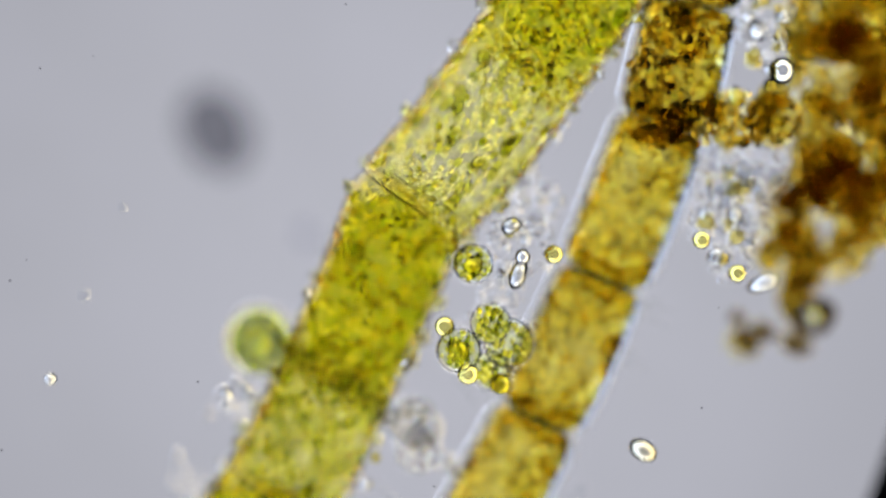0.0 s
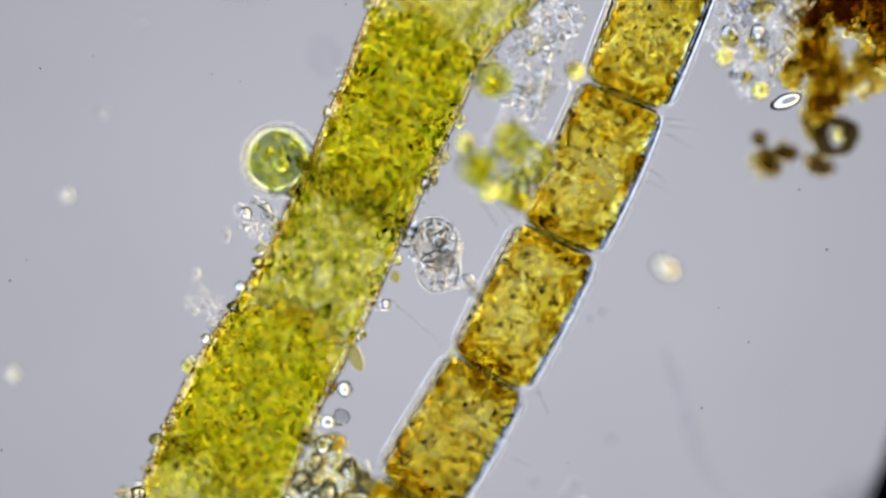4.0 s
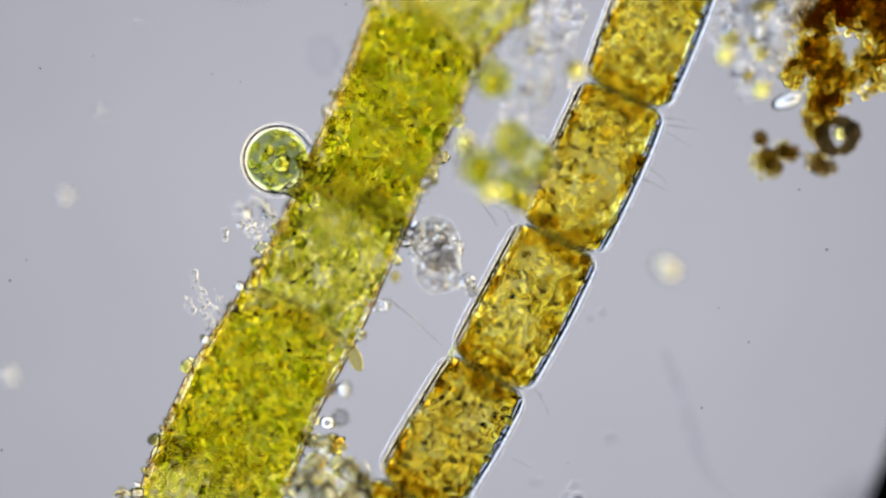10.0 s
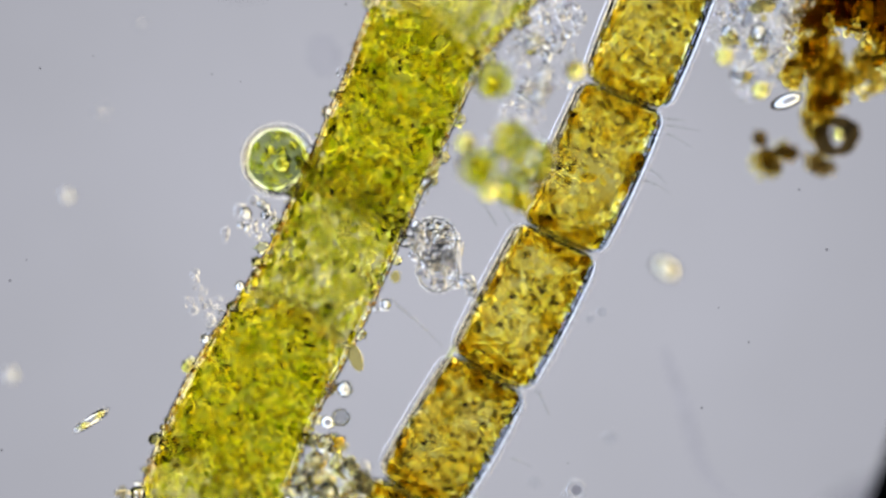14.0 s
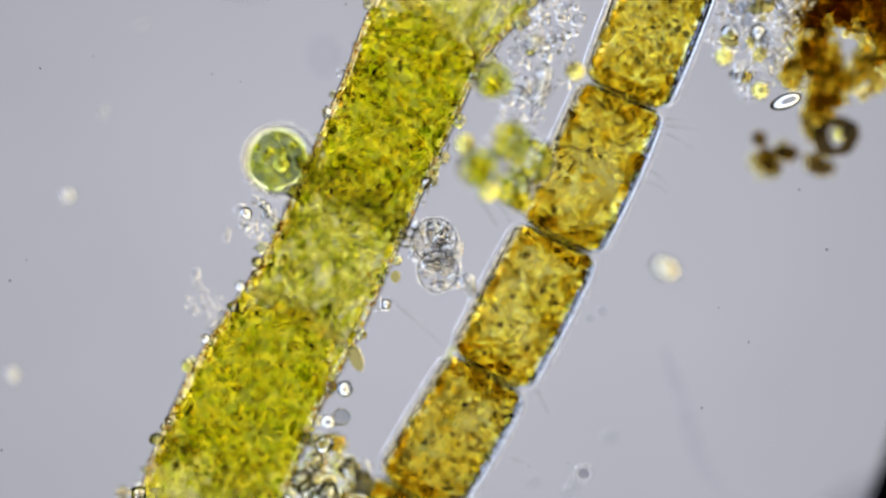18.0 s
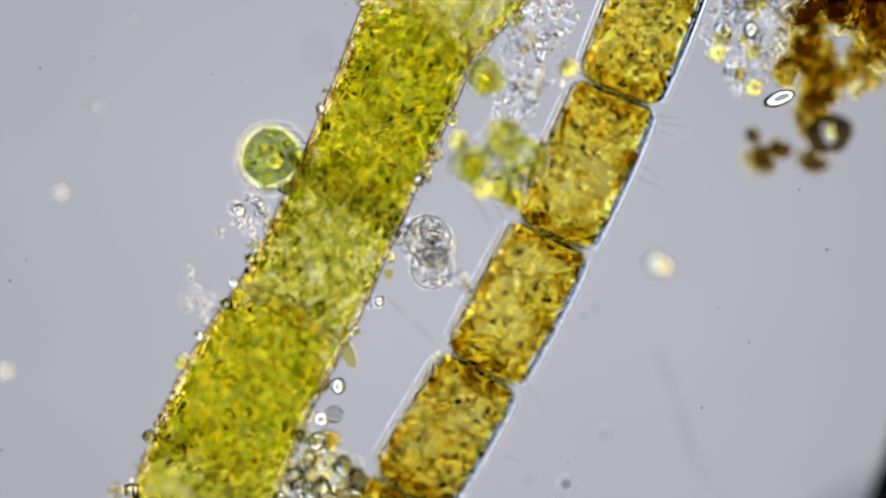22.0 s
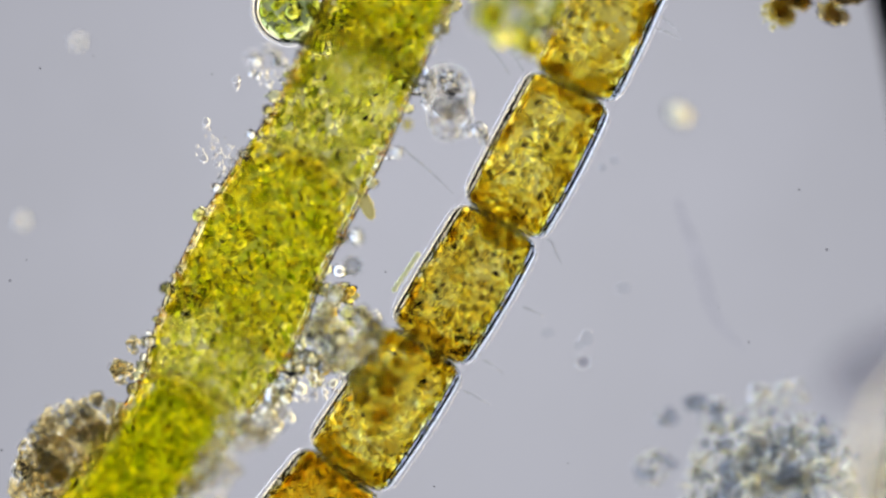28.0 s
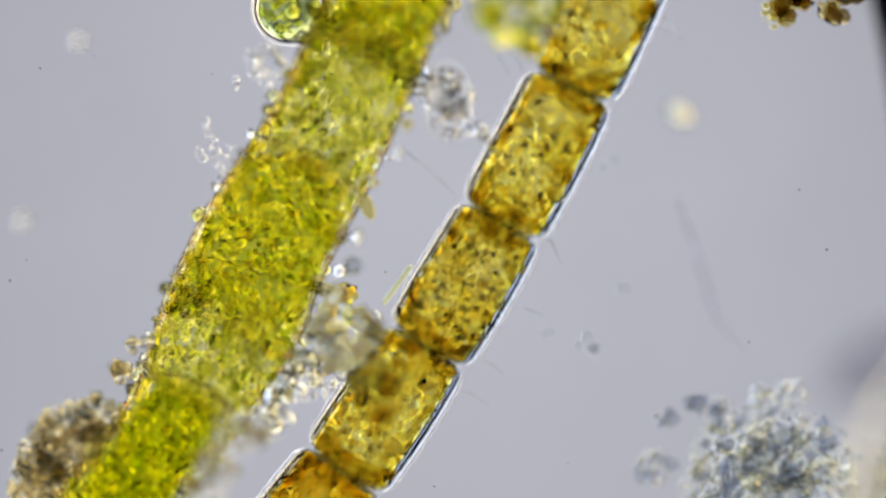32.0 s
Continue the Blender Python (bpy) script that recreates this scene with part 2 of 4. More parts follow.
def lump(centre, radii, turn=None, sub=3, rough=0.15, scale=2.0, seed=0):
    """One uneven rounded body."""
    bv, bf = BALL[sub]
    out = []
    t = turn or Matrix.Identity(3)
    for p in bv:
        k = 1 + rough * noise.noise(Vector(p) * scale + Vector((seed * 3.7, seed * 1.3, 0)))
        q = Vector((p[0] * radii[0], p[1] * radii[1], p[2] * radii[2])) * k
        out.append(t @ q + Vector(centre))
    return out, bf


def spline(points, step=0.02):
    """Smooth line through (x, y, z, radius), sampled evenly."""
    p = np.array(points, dtype=float)
    p = np.vstack([2 * p[0] - p[1], p, 2 * p[-1] - p[-2]])
    out = []
    for i in range(1, len(p) - 2):
        t = np.linspace(0, 1, 40, endpoint=False)[:, None]
        a, b, c, d = p[i - 1], p[i], p[i + 1], p[i + 2]
        out.append(0.5 * (2 * b + (c - a) * t + (2 * a - 5 * b + 4 * c - d) * t ** 2 + (3 * b - a - 3 * c + d) * t ** 3))
    out = np.vstack(out + [p[-2:-1]])
    s = np.concatenate([[0], np.cumsum(np.linalg.norm(np.diff(out[:, :3], axis=0), axis=1))])
    return s, out


class Line:
    """The axis of a filament with its radius along it."""

    def __init__(self, points):
        self.s, self.p = spline(points)
        self.length = self.s[-1]

    def at(self, s):
        s = np.asarray(s, dtype=float)
        q = np.stack([np.interp(s, self.s, self.p[:, k]) for k in range(4)], -1)
        e = 0.03
        a = np.stack([np.interp(s - e, self.s, self.p[:, k]) for k in range(3)], -1)
        b = np.stack([np.interp(s + e, self.s, self.p[:, k]) for k in range(3)], -1)
        t = b - a
        t /= np.linalg.norm(t, axis=-1, keepdims=True) + 1e-9
        side = np.cross(t, np.array([0, 0, 1.0]))
        side /= np.linalg.norm(side, axis=-1, keepdims=True) + 1e-9
        up = np.cross(side, t)
        return q[..., :3], q[..., 3], t, side, up

    def nearest(self, x, y):
        w = P(x, y)
        return float(self.s[np.argmin((self.p[:, 0] - w.x) ** 2 + (self.p[:, 1] - w.y) ** 2)])


class Cell:
    """A stretch of a filament with rounded ends; bulge makes both ends arch towards its start, dome makes each arch outwards."""

    def __init__(self, line, s0, s1, corner=0.05, bulge=0.0, barrel=0.0, wave=0.0, dome=0.0):
        self.line, self.s0, self.s1 = line, s0, s1
        self.corner, self.bulge, self.barrel, self.wave, self.dome = corner, bulge, barrel, wave, dome

    def place(self, s, rho, phi):
        """World places at s along the axis, rho of the radius from it, and phi around it."""
        s, rho, phi = (np.asarray(a, dtype=float) for a in (s, rho, phi))
        u = np.clip((s - self.s0) / (self.s1 - self.s0), 0, 1)
        q, h, t, side, up = self.line.at(s + (self.dome * (2 * u - 1) - self.bulge) * np.maximum(0, 1 - rho ** 2))
        h = h * (1 + self.barrel * (4 * u * (1 - u) - 0.5))
        if self.wave:
            h = h * (1 + self.wave * (np.sin(s * 31 + np.sin(phi * 2) * 2) + np.sin(s * 57 + phi * 3)) * 0.5)
        return q + (h * rho)[..., None] * (np.cos(phi)[..., None] * side + np.sin(phi)[..., None] * up)

    def shell(self, inset=0.0, end=None, rings=40, seg=56):
        """Closed surface of the cell, drawn in by inset metres round its sides and by end metres at its ends."""
        end = inset if end is None else end
        a, b = self.s0 + end, self.s1 - end
        h = float(np.mean(self.line.at(np.array([a, b]))[1]))
        c = max(self.corner - inset, 0.012)
        ang = np.linspace(0, math.pi / 2, 7)
        cap_d = c * (1 - np.cos(ang))
        cap_r = 1 - inset / h - c / h * (1 - np.sin(ang))
        flat = np.linspace(0.12, 0.85, 5) * cap_r[0]
        ss = np.concatenate([np.full(5, a), a + cap_d, np.linspace(a + c, b - c, rings)[1:-1], b - cap_d[::-1], np.full(5, b)])
        rr = np.concatenate([flat, cap_r, np.full(rings - 2, cap_r[-1]), cap_r[::-1], flat[::-1]])
        phi = np.linspace(0, 2 * math.pi, seg, endpoint=False)
        S, F = np.meshgrid(ss, phi, indexing="ij")
        R = np.repeat(rr[:, None], seg, 1)
        v = self.place(S, R, F).reshape(-1, 3)
        n = len(ss)
        i, j = np.meshgrid(np.arange(n - 1), np.arange(seg), indexing="ij")
        k = (j + 1) % seg
        f = np.stack([i * seg + j, i * seg + k, (i + 1) * seg + k, (i + 1) * seg + j], -1).reshape(-1, 4).tolist()
        v = np.vstack([v, self.place(np.array([a, b]), np.zeros(2), np.zeros(2))])
        m = len(v)
        f += [[m - 2, (x + 1) % seg, x] for x in range(seg)]
        f += [[m - 1, (n - 1) * seg + x, (n - 1) * seg + (x + 1) % seg] for x in range(seg)]
        return v, f

    def wall(self, thick, start=0.0, ends=None):
        """Outer and inner surface of a layer of the wall in one mesh; ends: how far both lie in at the cell's ends."""
        e0, e1 = ends or (None, None)
        v, f = self.shell(start, e0)
        w, g = self.shell(thick, e1)
        n = len(v)
        return np.vstack([v, w]), [x[::-1] for x in f] + [[n + k for k in x] for x in g]

    def layer(self, lift, cover, r0, r1, a, b, rng, gaps=-0.2):
        """Places and sizes of grains strewn in a level layer, lifted from the axis by a share of the radius."""
        h = float(np.mean(self.line.at(np.array([self.s0, self.s1]))[1]))
        w = math.sqrt(1 - lift * lift) * 0.90
        n = int(1.45 * cover * (self.s1 - self.s0) * (b - a) * 2 * w * h / (math.pi * ((r0 + r1) / 2) ** 2))
        s = self.s0 + 0.024 + (self.s1 - self.s0 - 0.048) * rng.uniform(a, b, n)
        x, y = rng.uniform(-w, w, n), lift + rng.normal(0, 0.05, n)
        k = np.minimum(1, 0.92 / np.sqrt(x * x + y * y + 1e-9))
        p = self.place(s, np.sqrt(x * x + y * y) * k, np.arctan2(y, x))
        keep = np.array([noise.noise(Vector(q) * 7.0) > gaps for q in p], dtype=bool)
        p = p[keep]
        return p, rng.uniform(r0, r1, (len(p), 1)) * rng.uniform(0.8, 1.25, (len(p), 3))

    def scatter(self, n, rng, r0, r1, a=0.0, b=1.0, flank=False):
        """n places between two radii and two stretches of the length, all round or along both flanks."""
        c = 0.026
        s = self.s0 + c + (self.s1 - self.s0 - 2 * c) * rng.uniform(a, b, n)
        rho = np.sqrt(rng.uniform(r0 * r0, r1 * r1, n))
        phi = rng.uniform(0, 2 * math.pi, n)
        if flank:
            phi = rng.normal(0, 0.28, n) + math.pi * rng.integers(0, 2, n)
        return self.place(s, rho, phi)


def tube(points, seg=8, close=True):
    """A round strand through (x, y, z, radius)."""
    s, p = spline(points)
    keep = np.linspace(0, len(p) - 1, min(len(p), 14 * (len(points) - 1) + 1)).astype(int)
    p = p[keep]
    t = np.gradient(p[:, :3], axis=0)
    t /= np.linalg.norm(t, axis=1, keepdims=True) + 1e-9
    ref = np.array([0.01, 0.02, 1.0])
    side = np.cross(t, ref)
    side /= np.linalg.norm(side, axis=1, keepdims=True) + 1e-9
    up = np.cross(side, t)
    phi = np.linspace(0, 2 * math.pi, seg, endpoint=False)
    v = (p[:, None, :3] + p[:, None, 3:] * (np.cos(phi)[None, :, None] * side[:, None] + np.sin(phi)[None, :, None] * up[:, None])).reshape(-1, 3)
    n = len(p)
    f = [[(i + 1) * seg + j, (i + 1) * seg + (j + 1) % seg, i * seg + (j + 1) % seg, i * seg + j] for i in range(n - 1) for j in range(seg)]
    f += [list(range(seg)), [(n - 1) * seg + j for j in range(seg)][::-1]]
    return v, f


def ring_plate(r0, r1, z0, z1, seg=256):
    """A flat ring with thickness."""
    v, f = [], []
    for r, z in ((r0, z0), (r1, z0), (r1, z1), (r0, z1)):
        v += [(r * math.cos(a), r * math.sin(a), z) for a in np.linspace(0, 2 * math.pi, seg, endpoint=False)]
    for k in range(4):
        for j in range(seg):
            f.append([k * seg + j, k * seg + (j + 1) % seg, (k + 1) % 4 * seg + (j + 1) % seg, (k + 1) % 4 * seg + j])
    return np.array(v), [x[::-1] for x in f]


def disc(r, z0, z1, seg=128):
    a = np.linspace(0, 2 * math.pi, seg, endpoint=False)
    v = [(r * math.cos(x), r * math.sin(x), z0) for x in a] + [(r * math.cos(x), r * math.sin(x), z1) for x in a]
    f = [list(range(seg))[::-1], list(range(seg, 2 * seg))]
    f += [[j, (j + 1) % seg, seg + (j + 1) % seg, seg + j] for j in range(seg)]
    return np.array(v), f


MOVING = []  # (thing, rows), keyed at the end

# ---- setting: slide, lamp, field stop ----
bm = bmesh.new()
bmesh.ops.create_cube(bm, size=1)
bmesh.ops.scale(bm, vec=(44, 26, 0.2), verts=bm.verts)
bmesh.ops.translate(bm, vec=(0, -0.5, -0.2), verts=bm.verts)
bmesh.ops.bevel(bm, geom=[e for e in bm.edges], offset=0.04, segments=2, affect="EDGES")
me = bpy.data.meshes.new("slide")
bm.to_mesh(me)
bm.free()
me.materials.append(M["slide"])
tagged(new("ground_slide", me), "clear glass microscope slide under the algae", "glass slide", kind="structure")

LAMP_Z = -20.0
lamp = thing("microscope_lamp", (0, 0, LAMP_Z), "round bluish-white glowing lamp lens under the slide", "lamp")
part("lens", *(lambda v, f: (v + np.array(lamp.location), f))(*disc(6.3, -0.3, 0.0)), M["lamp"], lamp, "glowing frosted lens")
# extra ring added round the lens so bent rays turn bright and coloured
part("fringe_ring", *(lambda v, f: (v + np.array(lamp.location), f))(*ring_plate(6.32, 12.4, -0.3, 0.0)), M["rim"], lamp, "brighter outer ring of light")
part("housing", *(lambda v, f: (v + np.array(lamp.location), f))(*ring_plate(12.42, 13.4, -1.2, 0.5)), M["black"], lamp, "black metal housing")
MOVING.append((lamp, stage_rows(0, 0, LAMP_Z)))

stop = thing("field_stop", (0, 0, -0.62), "black metal field diaphragm ring under the slide", "diaphragm")
part("blade_ring", *(lambda v, f: (v + np.array(stop.location), f))(*ring_plate(4.96, 7.4, -0.03, 0.03)), M["black"], stop)
# the eyepiece sits a little askew once the stage has been driven on
MOVING.append((stop, [(t, pose(stage_at(t, 1) + float(np.interp(t, [22.5, 23.7], [-2.695, -2.88])),
                               stage_at(t, 2) + float(np.interp(t, [22.5, 23.7], [0.69, -0.08])), focus_at(t) - 0.62)) for t in TIMES]))

# ---- the green filament ----
R = 400.0
green_line = Line([(*P(x, y, z), h / R) for x, y, z, h in (
    (1160, -480, .44, 116), (1041, -322, .43, 118), (956, -197, .42, 117), (861, -67, .40, 116), (766, 43, .38, 113), (712, 165, .35, 109),
    (657, 290, .32, 107), (612, 390, .30, 107), (567, 490, .28, 108), (523, 570, .26, 113), (447, 700, .24, 121), (392, 830, .22, 126),
    (348, 920, .20, 116), (312, 985, .17, 100), (240, 1085, .14, 94), (175, 1170, .14, 96), (70, 1300, .14, 96))])
green = thing("green_alga_filament", P(523, 570, 0.0), "thick bright green algal filament of long cells, granular inside", "alga")
GREEN_CUTS = [(1160, -480), (766, 43), (523, 565), (312, 972), (75, 1295)]


def green_cell(k, a, b, rng):
    cell = Cell(green_line, a, b, corner=0.025, bulge=0.07, wave=0.006)
    body = part("cell", *cell.wall(0.007, 0.0, (0.0, 0.0045)), M["rind_green"], green)
    part("inner_wall", *cell.wall(0.026, 0.010, (0.008, 0.013)), M["wall_green"], body, "clear yellowish wall")
    part("sap", *cell.shell(0.03, 0.016), M["sap_clear" if k == 0 else "sap_green"], body, "yellow-green translucent cell sap")
    full = (0.52, 0.60, 0.70, 0.95)[k]
    dense = Cell(green_line, a + 0.014, a + full * (b - a), corner=0.20, bulge=0.07, wave=0.04)
    part("chloroplast_net", *dense.shell(0.045), M["mass_green"], body, "dense green net of chloroplast")
    if k == 3:
        for inset in (0.075, 0.10):
            part("chloroplast_net", *cell.shell(inset, inset - 0.04), M["mass_green"], body, "dense olive-green net of chloroplast")
    thin = Cell(green_line, a + 0.016, a + min(0.97, full + 0.08) * (b - a), corner=0.18, bulge=0.07, wave=0.05)
    part("chloroplast_net", *thin.shell(0.055), M["mass_thin"], body, "thin green net of chloroplast")
    # lobed chloroplasts, flat against the wall above and below
    for lift, cover in ((-0.55, 0.30),) if k == 3 else ((0.40, 0.06), (-0.30, 0.26), (-0.72, 0.12)):
        c, r = cell.layer(lift, cover, 0.012, 0.026, 0.0, full, rng, -0.45)
        r = r * np.stack([rng.uniform(0.8, 1.5, len(c)), rng.uniform(0.6, 1.0, len(c)), rng.uniform(0.22, 0.4, len(c))], -1)
        v, f = grains(c, r, rolled(cell, c, rng), 2, 0.10, rng)
        part("chloroplast_mass", v, f, M["lobe_green"], body, "lobed green chloroplasts", "stuff")
        if full < 0.9:
            c, r = cell.layer(lift, 0.5 * cover, 0.010, 0.022, full, min(0.98, full + 0.30), rng, -0.1)
            v, f = grains(c, r * np.array([1.2, 0.8, 0.35]), rolled(cell, c, rng, 0.6), 2, 0.10, rng)
            part("chloroplast_mass", v, f, M["lobe_green"], body, "scattered green chloroplasts", "stuff")
    depths = ((-0.32, .008, .014, .16, .44), (0.2, .008, .014, .08, .24), (0.85, .008, .013, .05, .10))
    if k == 0:
        depths = ((-0.32, .008, .014, .04, .14), (0.3, .009, .016, .10, .26), (0.78, .009, .016, .20, .34))
    if k == 3:
        depths = ((-0.6, .008, .014, .16, .20), (-0.25, .008, .014, .08, .10))
    for lift, r0, r1, cover, bright in depths:
        c, r = cell.layer(lift, cover, r0, r1, 0.0, full + 0.06, rng, -0.3)
        part("plastid_mass", *grains(c, r, rotations(len(c), rng), 2), M["plastid_green"], body, "green plastid grains", "stuff")
        c, r = cell.layer(lift, (0.15 if k == 0 else 0.40) * cover, r0, r1, full, 1.0, rng, -0.3)
        part("plastid_mass", *grains(c, r, rotations(len(c), rng), 2), M["plastid_green"], body, "green plastid grains", "stuff")
        c, r = cell.layer(lift, bright, 0.010, 0.019, 0.0, full + 0.06, rng, -0.6)
        r = r * np.stack([rng.uniform(0.55, 0.9, len(c)), rng.uniform(0.7, 1.1, len(c)), rng.uniform(0.9, 2.1, len(c))], -1)
        part("starch_mass", *grains(c, r, rotations(len(c), rng), 2, 0.05, rng), M["starch"], body, "bright yellow starch grains", "stuff")
        c, r = cell.layer(lift, 1.5 * cover, 0.008, 0.013, full - 0.04, 1.0, rng, -0.6)
        r = r[:, :1] * np.stack([rng.uniform(1.2, 2.0, len(c)), rng.uniform(0.7, 1.0, len(c)), rng.uniform(0.7, 1.0, len(c))], -1)
        part("starch_mass", *grains(c, r, rolled(cell, c, rng, 0.4), 2), M["grain_bright"], body, "small bright grains in rows", "stuff")
    # the thin end: oval pale grains in loose rows along the cell, each in a green film
    for lift, cover in ((0.70, 0.14), (-0.30, 0.10 if k == 0 else 0.50)):
        c, r = cell.layer(lift, cover, 0.017, 0.027, full, 1.0, rng, -0.7)
        r = r[:, :1] * np.stack([rng.uniform(1.1, 1.7, len(c)), rng.uniform(0.7, 0.95, len(c)), rng.uniform(0.5, 0.8, len(c))], -1)
        turns = rolled(cell, c, rng, 0.35)
        part("film_mass", *skins(c, r * 1.15, turns, 0.22), M["oval_rind"], body, "green skins round the oval grains", "stuff")
        part("pale_grain_mass", *grains(c[::3], 0.7 * r[::3], turns[::3], 2, 0.05, rng), M["plastid_pale"], body, "pale oval grains", "stuff")
    c, r = cell.layer(-0.6 if k == 3 else -0.28, 0.20, 0.022, 0.040, 0.02, full + 0.05, rng, -0.5)
    part("vesicle_mass", *skins(c, r * np.array([1.1, 0.9, 0.6]), rolled(cell, c, rng), 0.16), M["oval_rind"], body, "rounded vesicles with dark outlines", "stuff")
    n = int(380 * (b - a))
    c = cell.scatter(n, rng, 0.95, 0.992, flank=True)
    r = rng.uniform(0.004, 0.009, (n, 1)) * rng.uniform(0.7, 1.5, (n, 3))
    part("wall_bead_mass", *grains(c, r, rotations(n, rng), 2), M["bead_gold"], body, "golden beads along the wall", "stuff")
    n = int(210 * (b - a))
    c = cell.scatter(n, rng, 0.84, 0.935, flank=True)
    r = rng.uniform(0.009, 0.018, (n, 1)) * np.stack([rng.uniform(1.0, 2.2, n), rng.uniform(0.6, 1.0, n), rng.uniform(0.6, 1.1, n)], -1)
    part("plastid_mass", *grains(c, r, rolled(cell, c, rng, 0.3), 2), M["plastid_green"], body, "green plastid grains lining the wall", "stuff")


rng = np.random.default_rng(11)
cuts = [green_line.nearest(x, y) for x, y in GREEN_CUTS]
for k in range(4):
    green_cell(k, cuts[k] + 0.002, cuts[k + 1] - 0.002, rng)

# ---- the brown filament ----
brown_line = Line([(*P(x, y, z), h / R) for x, y, z, h in (
    (1320, -540, .48, 84), (1266, -322, .43, 83), (1211, -107, .36, 83), (1105, 168, .285, 82), (990, 422, .25, 81), (865, 660, .22, 81),
    (734, 880, .195, 82), (587, 1100, .18, 84), (430, 1310, .17, 86))])
brown = thing("brown_alga_filament", P(865, 660, 0.0), "golden-brown algal filament of short box-shaped cells", "alga")
BROWN_CUTS = [(1320, -540), (1266, -322), (1211, -107), (1105, 168), (990, 422), (865, 660), (734, 880), (587, 1100), (430, 1310)]


QUARTER = np.array([[0.0, -1, 0], [1, 0, 0], [0, 0, 1]])  # a quarter turn about the upright


def brown_cell(k, a, b, rng):
    a, b = a + 0.008, b - 0.008
    cell = Cell(brown_line, a, b, corner=0.056, barrel=0.045, dome=0.010)
    body = part("cell", *cell.wall(0.0165, 0.0, (0.0, 0.007)), M["rind"], brown)
    # clear coat added to draw a bright halo along the outside of the wall
    part("halo_coat", *cell.wall(-0.002, -0.022, (-0.003, -0.001)), M["sheath"], body, "thin clear coat of slime")
    part("membrane", *cell.wall(0.0285, 0.0185, (0.009, 0.016)), M["membrane"], body, "thin amber membrane with dark edges")
    part("sap", *cell.shell(0.0315, 0.0175), M["sap_brown"], body, "amber translucent cell sap")
    part("plastid_layer", *cell.shell(0.036, 0.021), M["mass_brown"], body, "mottled golden plastid layer")
    if k >= 7:
        part("plastid_layer", *cell.shell(0.040, 0.026), M["mass_rust"], body, "dense rusty-brown plastid layer")
    # amber lobes pressed against the sides and ends
    c = np.vstack([cell.scatter(70, rng, 0.74, 0.88, flank=True), cell.scatter(44, rng, 0.2, 0.84, 0.0, 0.07), cell.scatter(44, rng, 0.2, 0.84, 0.93, 1.0)])
    r = rng.uniform(0.016, 0.030, (len(c), 1)) * np.stack([rng.uniform(0.9, 1.6, len(c)), rng.uniform(0.6, 0.9, len(c)), rng.uniform(0.6, 1.1, len(c))], -1)
    part("lobe_mass", *grains(c, r, np.concatenate([rolled(cell, c[:70], rng, 0.3), rolled(cell, c[70:], rng, 0.4) @ QUARTER]), 2, 0.08, rng), M["lobe_amber"], body, "amber plastid lobes lining the wall", "stuff")
    for lift, cover in ((-0.55, 0.26), (0.1, 0.12), (0.72, 0.20)):
        c, r = cell.layer(lift, cover, 0.022, 0.042, 0.02, 0.98, rng, -0.05)
        r = r * np.stack([rng.uniform(0.8, 1.4, len(c)), rng.uniform(0.6, 1.0, len(c)), rng.uniform(0.25, 0.45, len(c))], -1)
        part("lobe_mass", *grains(c, r, rolled(cell, c, rng), 2, 0.10, rng), M["lobe_amber"], body, "flat amber plastid lobes", "stuff")
    for lift, cover in ((-0.28, 0.26), (0.0, 0.10), (0.6, 0.20 if k < 3 else 0.07)):
        c, r = cell.layer(lift, cover, 0.007, 0.015, 0.0, 1.0, rng, -0.3)
        part("plastid_mass", *grains(c, r, rotations(len(c), rng), 2, 0.08, rng), M["plastid_brown"], body, "golden plastid grains", "stuff")
    c = np.vstack([cell.scatter(90, rng, 0.78, 0.90, flank=True), cell.scatter(60, rng, 0.3, 0.86, 0, 0.06), cell.scatter(60, rng, 0.3, 0.86, 0.94, 1)])
    r = rng.uniform(0.007, 0.016, (len(c), 1)) * rng.uniform(0.6, 1.5, (len(c), 3))
    part("plastid_mass", *grains(c, r, rotations(len(c), rng), 2), M["plastid_brown"], body, "golden plastid grains lining the wall", "stuff")
    for lift, cover in ((-0.12, 0.40 if k == 5 else 0.20), (0.4, 0.08)):
        c, r = cell.layer(lift, cover, 0.012, 0.020, 0.06, 0.94, rng, -0.5)
        r[:] = r[:, :1]
        part("vacuole_mass", *skins(c, r, rotations(len(c), rng), 0.3), M["pore_rind"], body, "pale round vacuoles with dark rims", "stuff")
    for lift, cover in ((-0.3, 0.16), (0.3, 0.07)):
        c, r = cell.layer(lift, cover, 0.008, 0.014, 0.06, 0.94, rng, -0.3)
        part("grain_mass", *grains(c, r * rng.uniform(0.7, 1.3, r.shape), rotations(len(c), rng), 2), M["grain_bright"], body, "small bright grains", "stuff")
    for j in range(16):
        e, w = rng.uniform(0.03, 0.14), rng.uniform(0.4, 1.5)
        s = a + e if j % 2 else b - e
        p0, q0 = rng.uniform(0, 2 * math.pi), rng.uniform(0.78, 0.84)
        arc = cell.place(s + 0.03 * np.sin(np.linspace(0, 5, 5) + p0), np.full(5, q0), p0 + np.linspace(0, w, 5))
        v, f = tube([(*x, rng.uniform(0.004, 0.009)) for x in arc], seg=8)
        part("fold", v, f, M["rust"], body, "brown fold of the plastid layer")
    for j in range(60 if k == 5 else 34):
        c = cell.scatter(1, rng, 0.0, 0.75, 0.08, 0.92, flank=j % 2 == 0)
        q = rng.uniform(0.009, 0.0165)
        part("droplet", *grains(c, np.full((1, 3), q), rotations(1, rng), 3), M["droplet"], body, "dark-rimmed oil droplet")


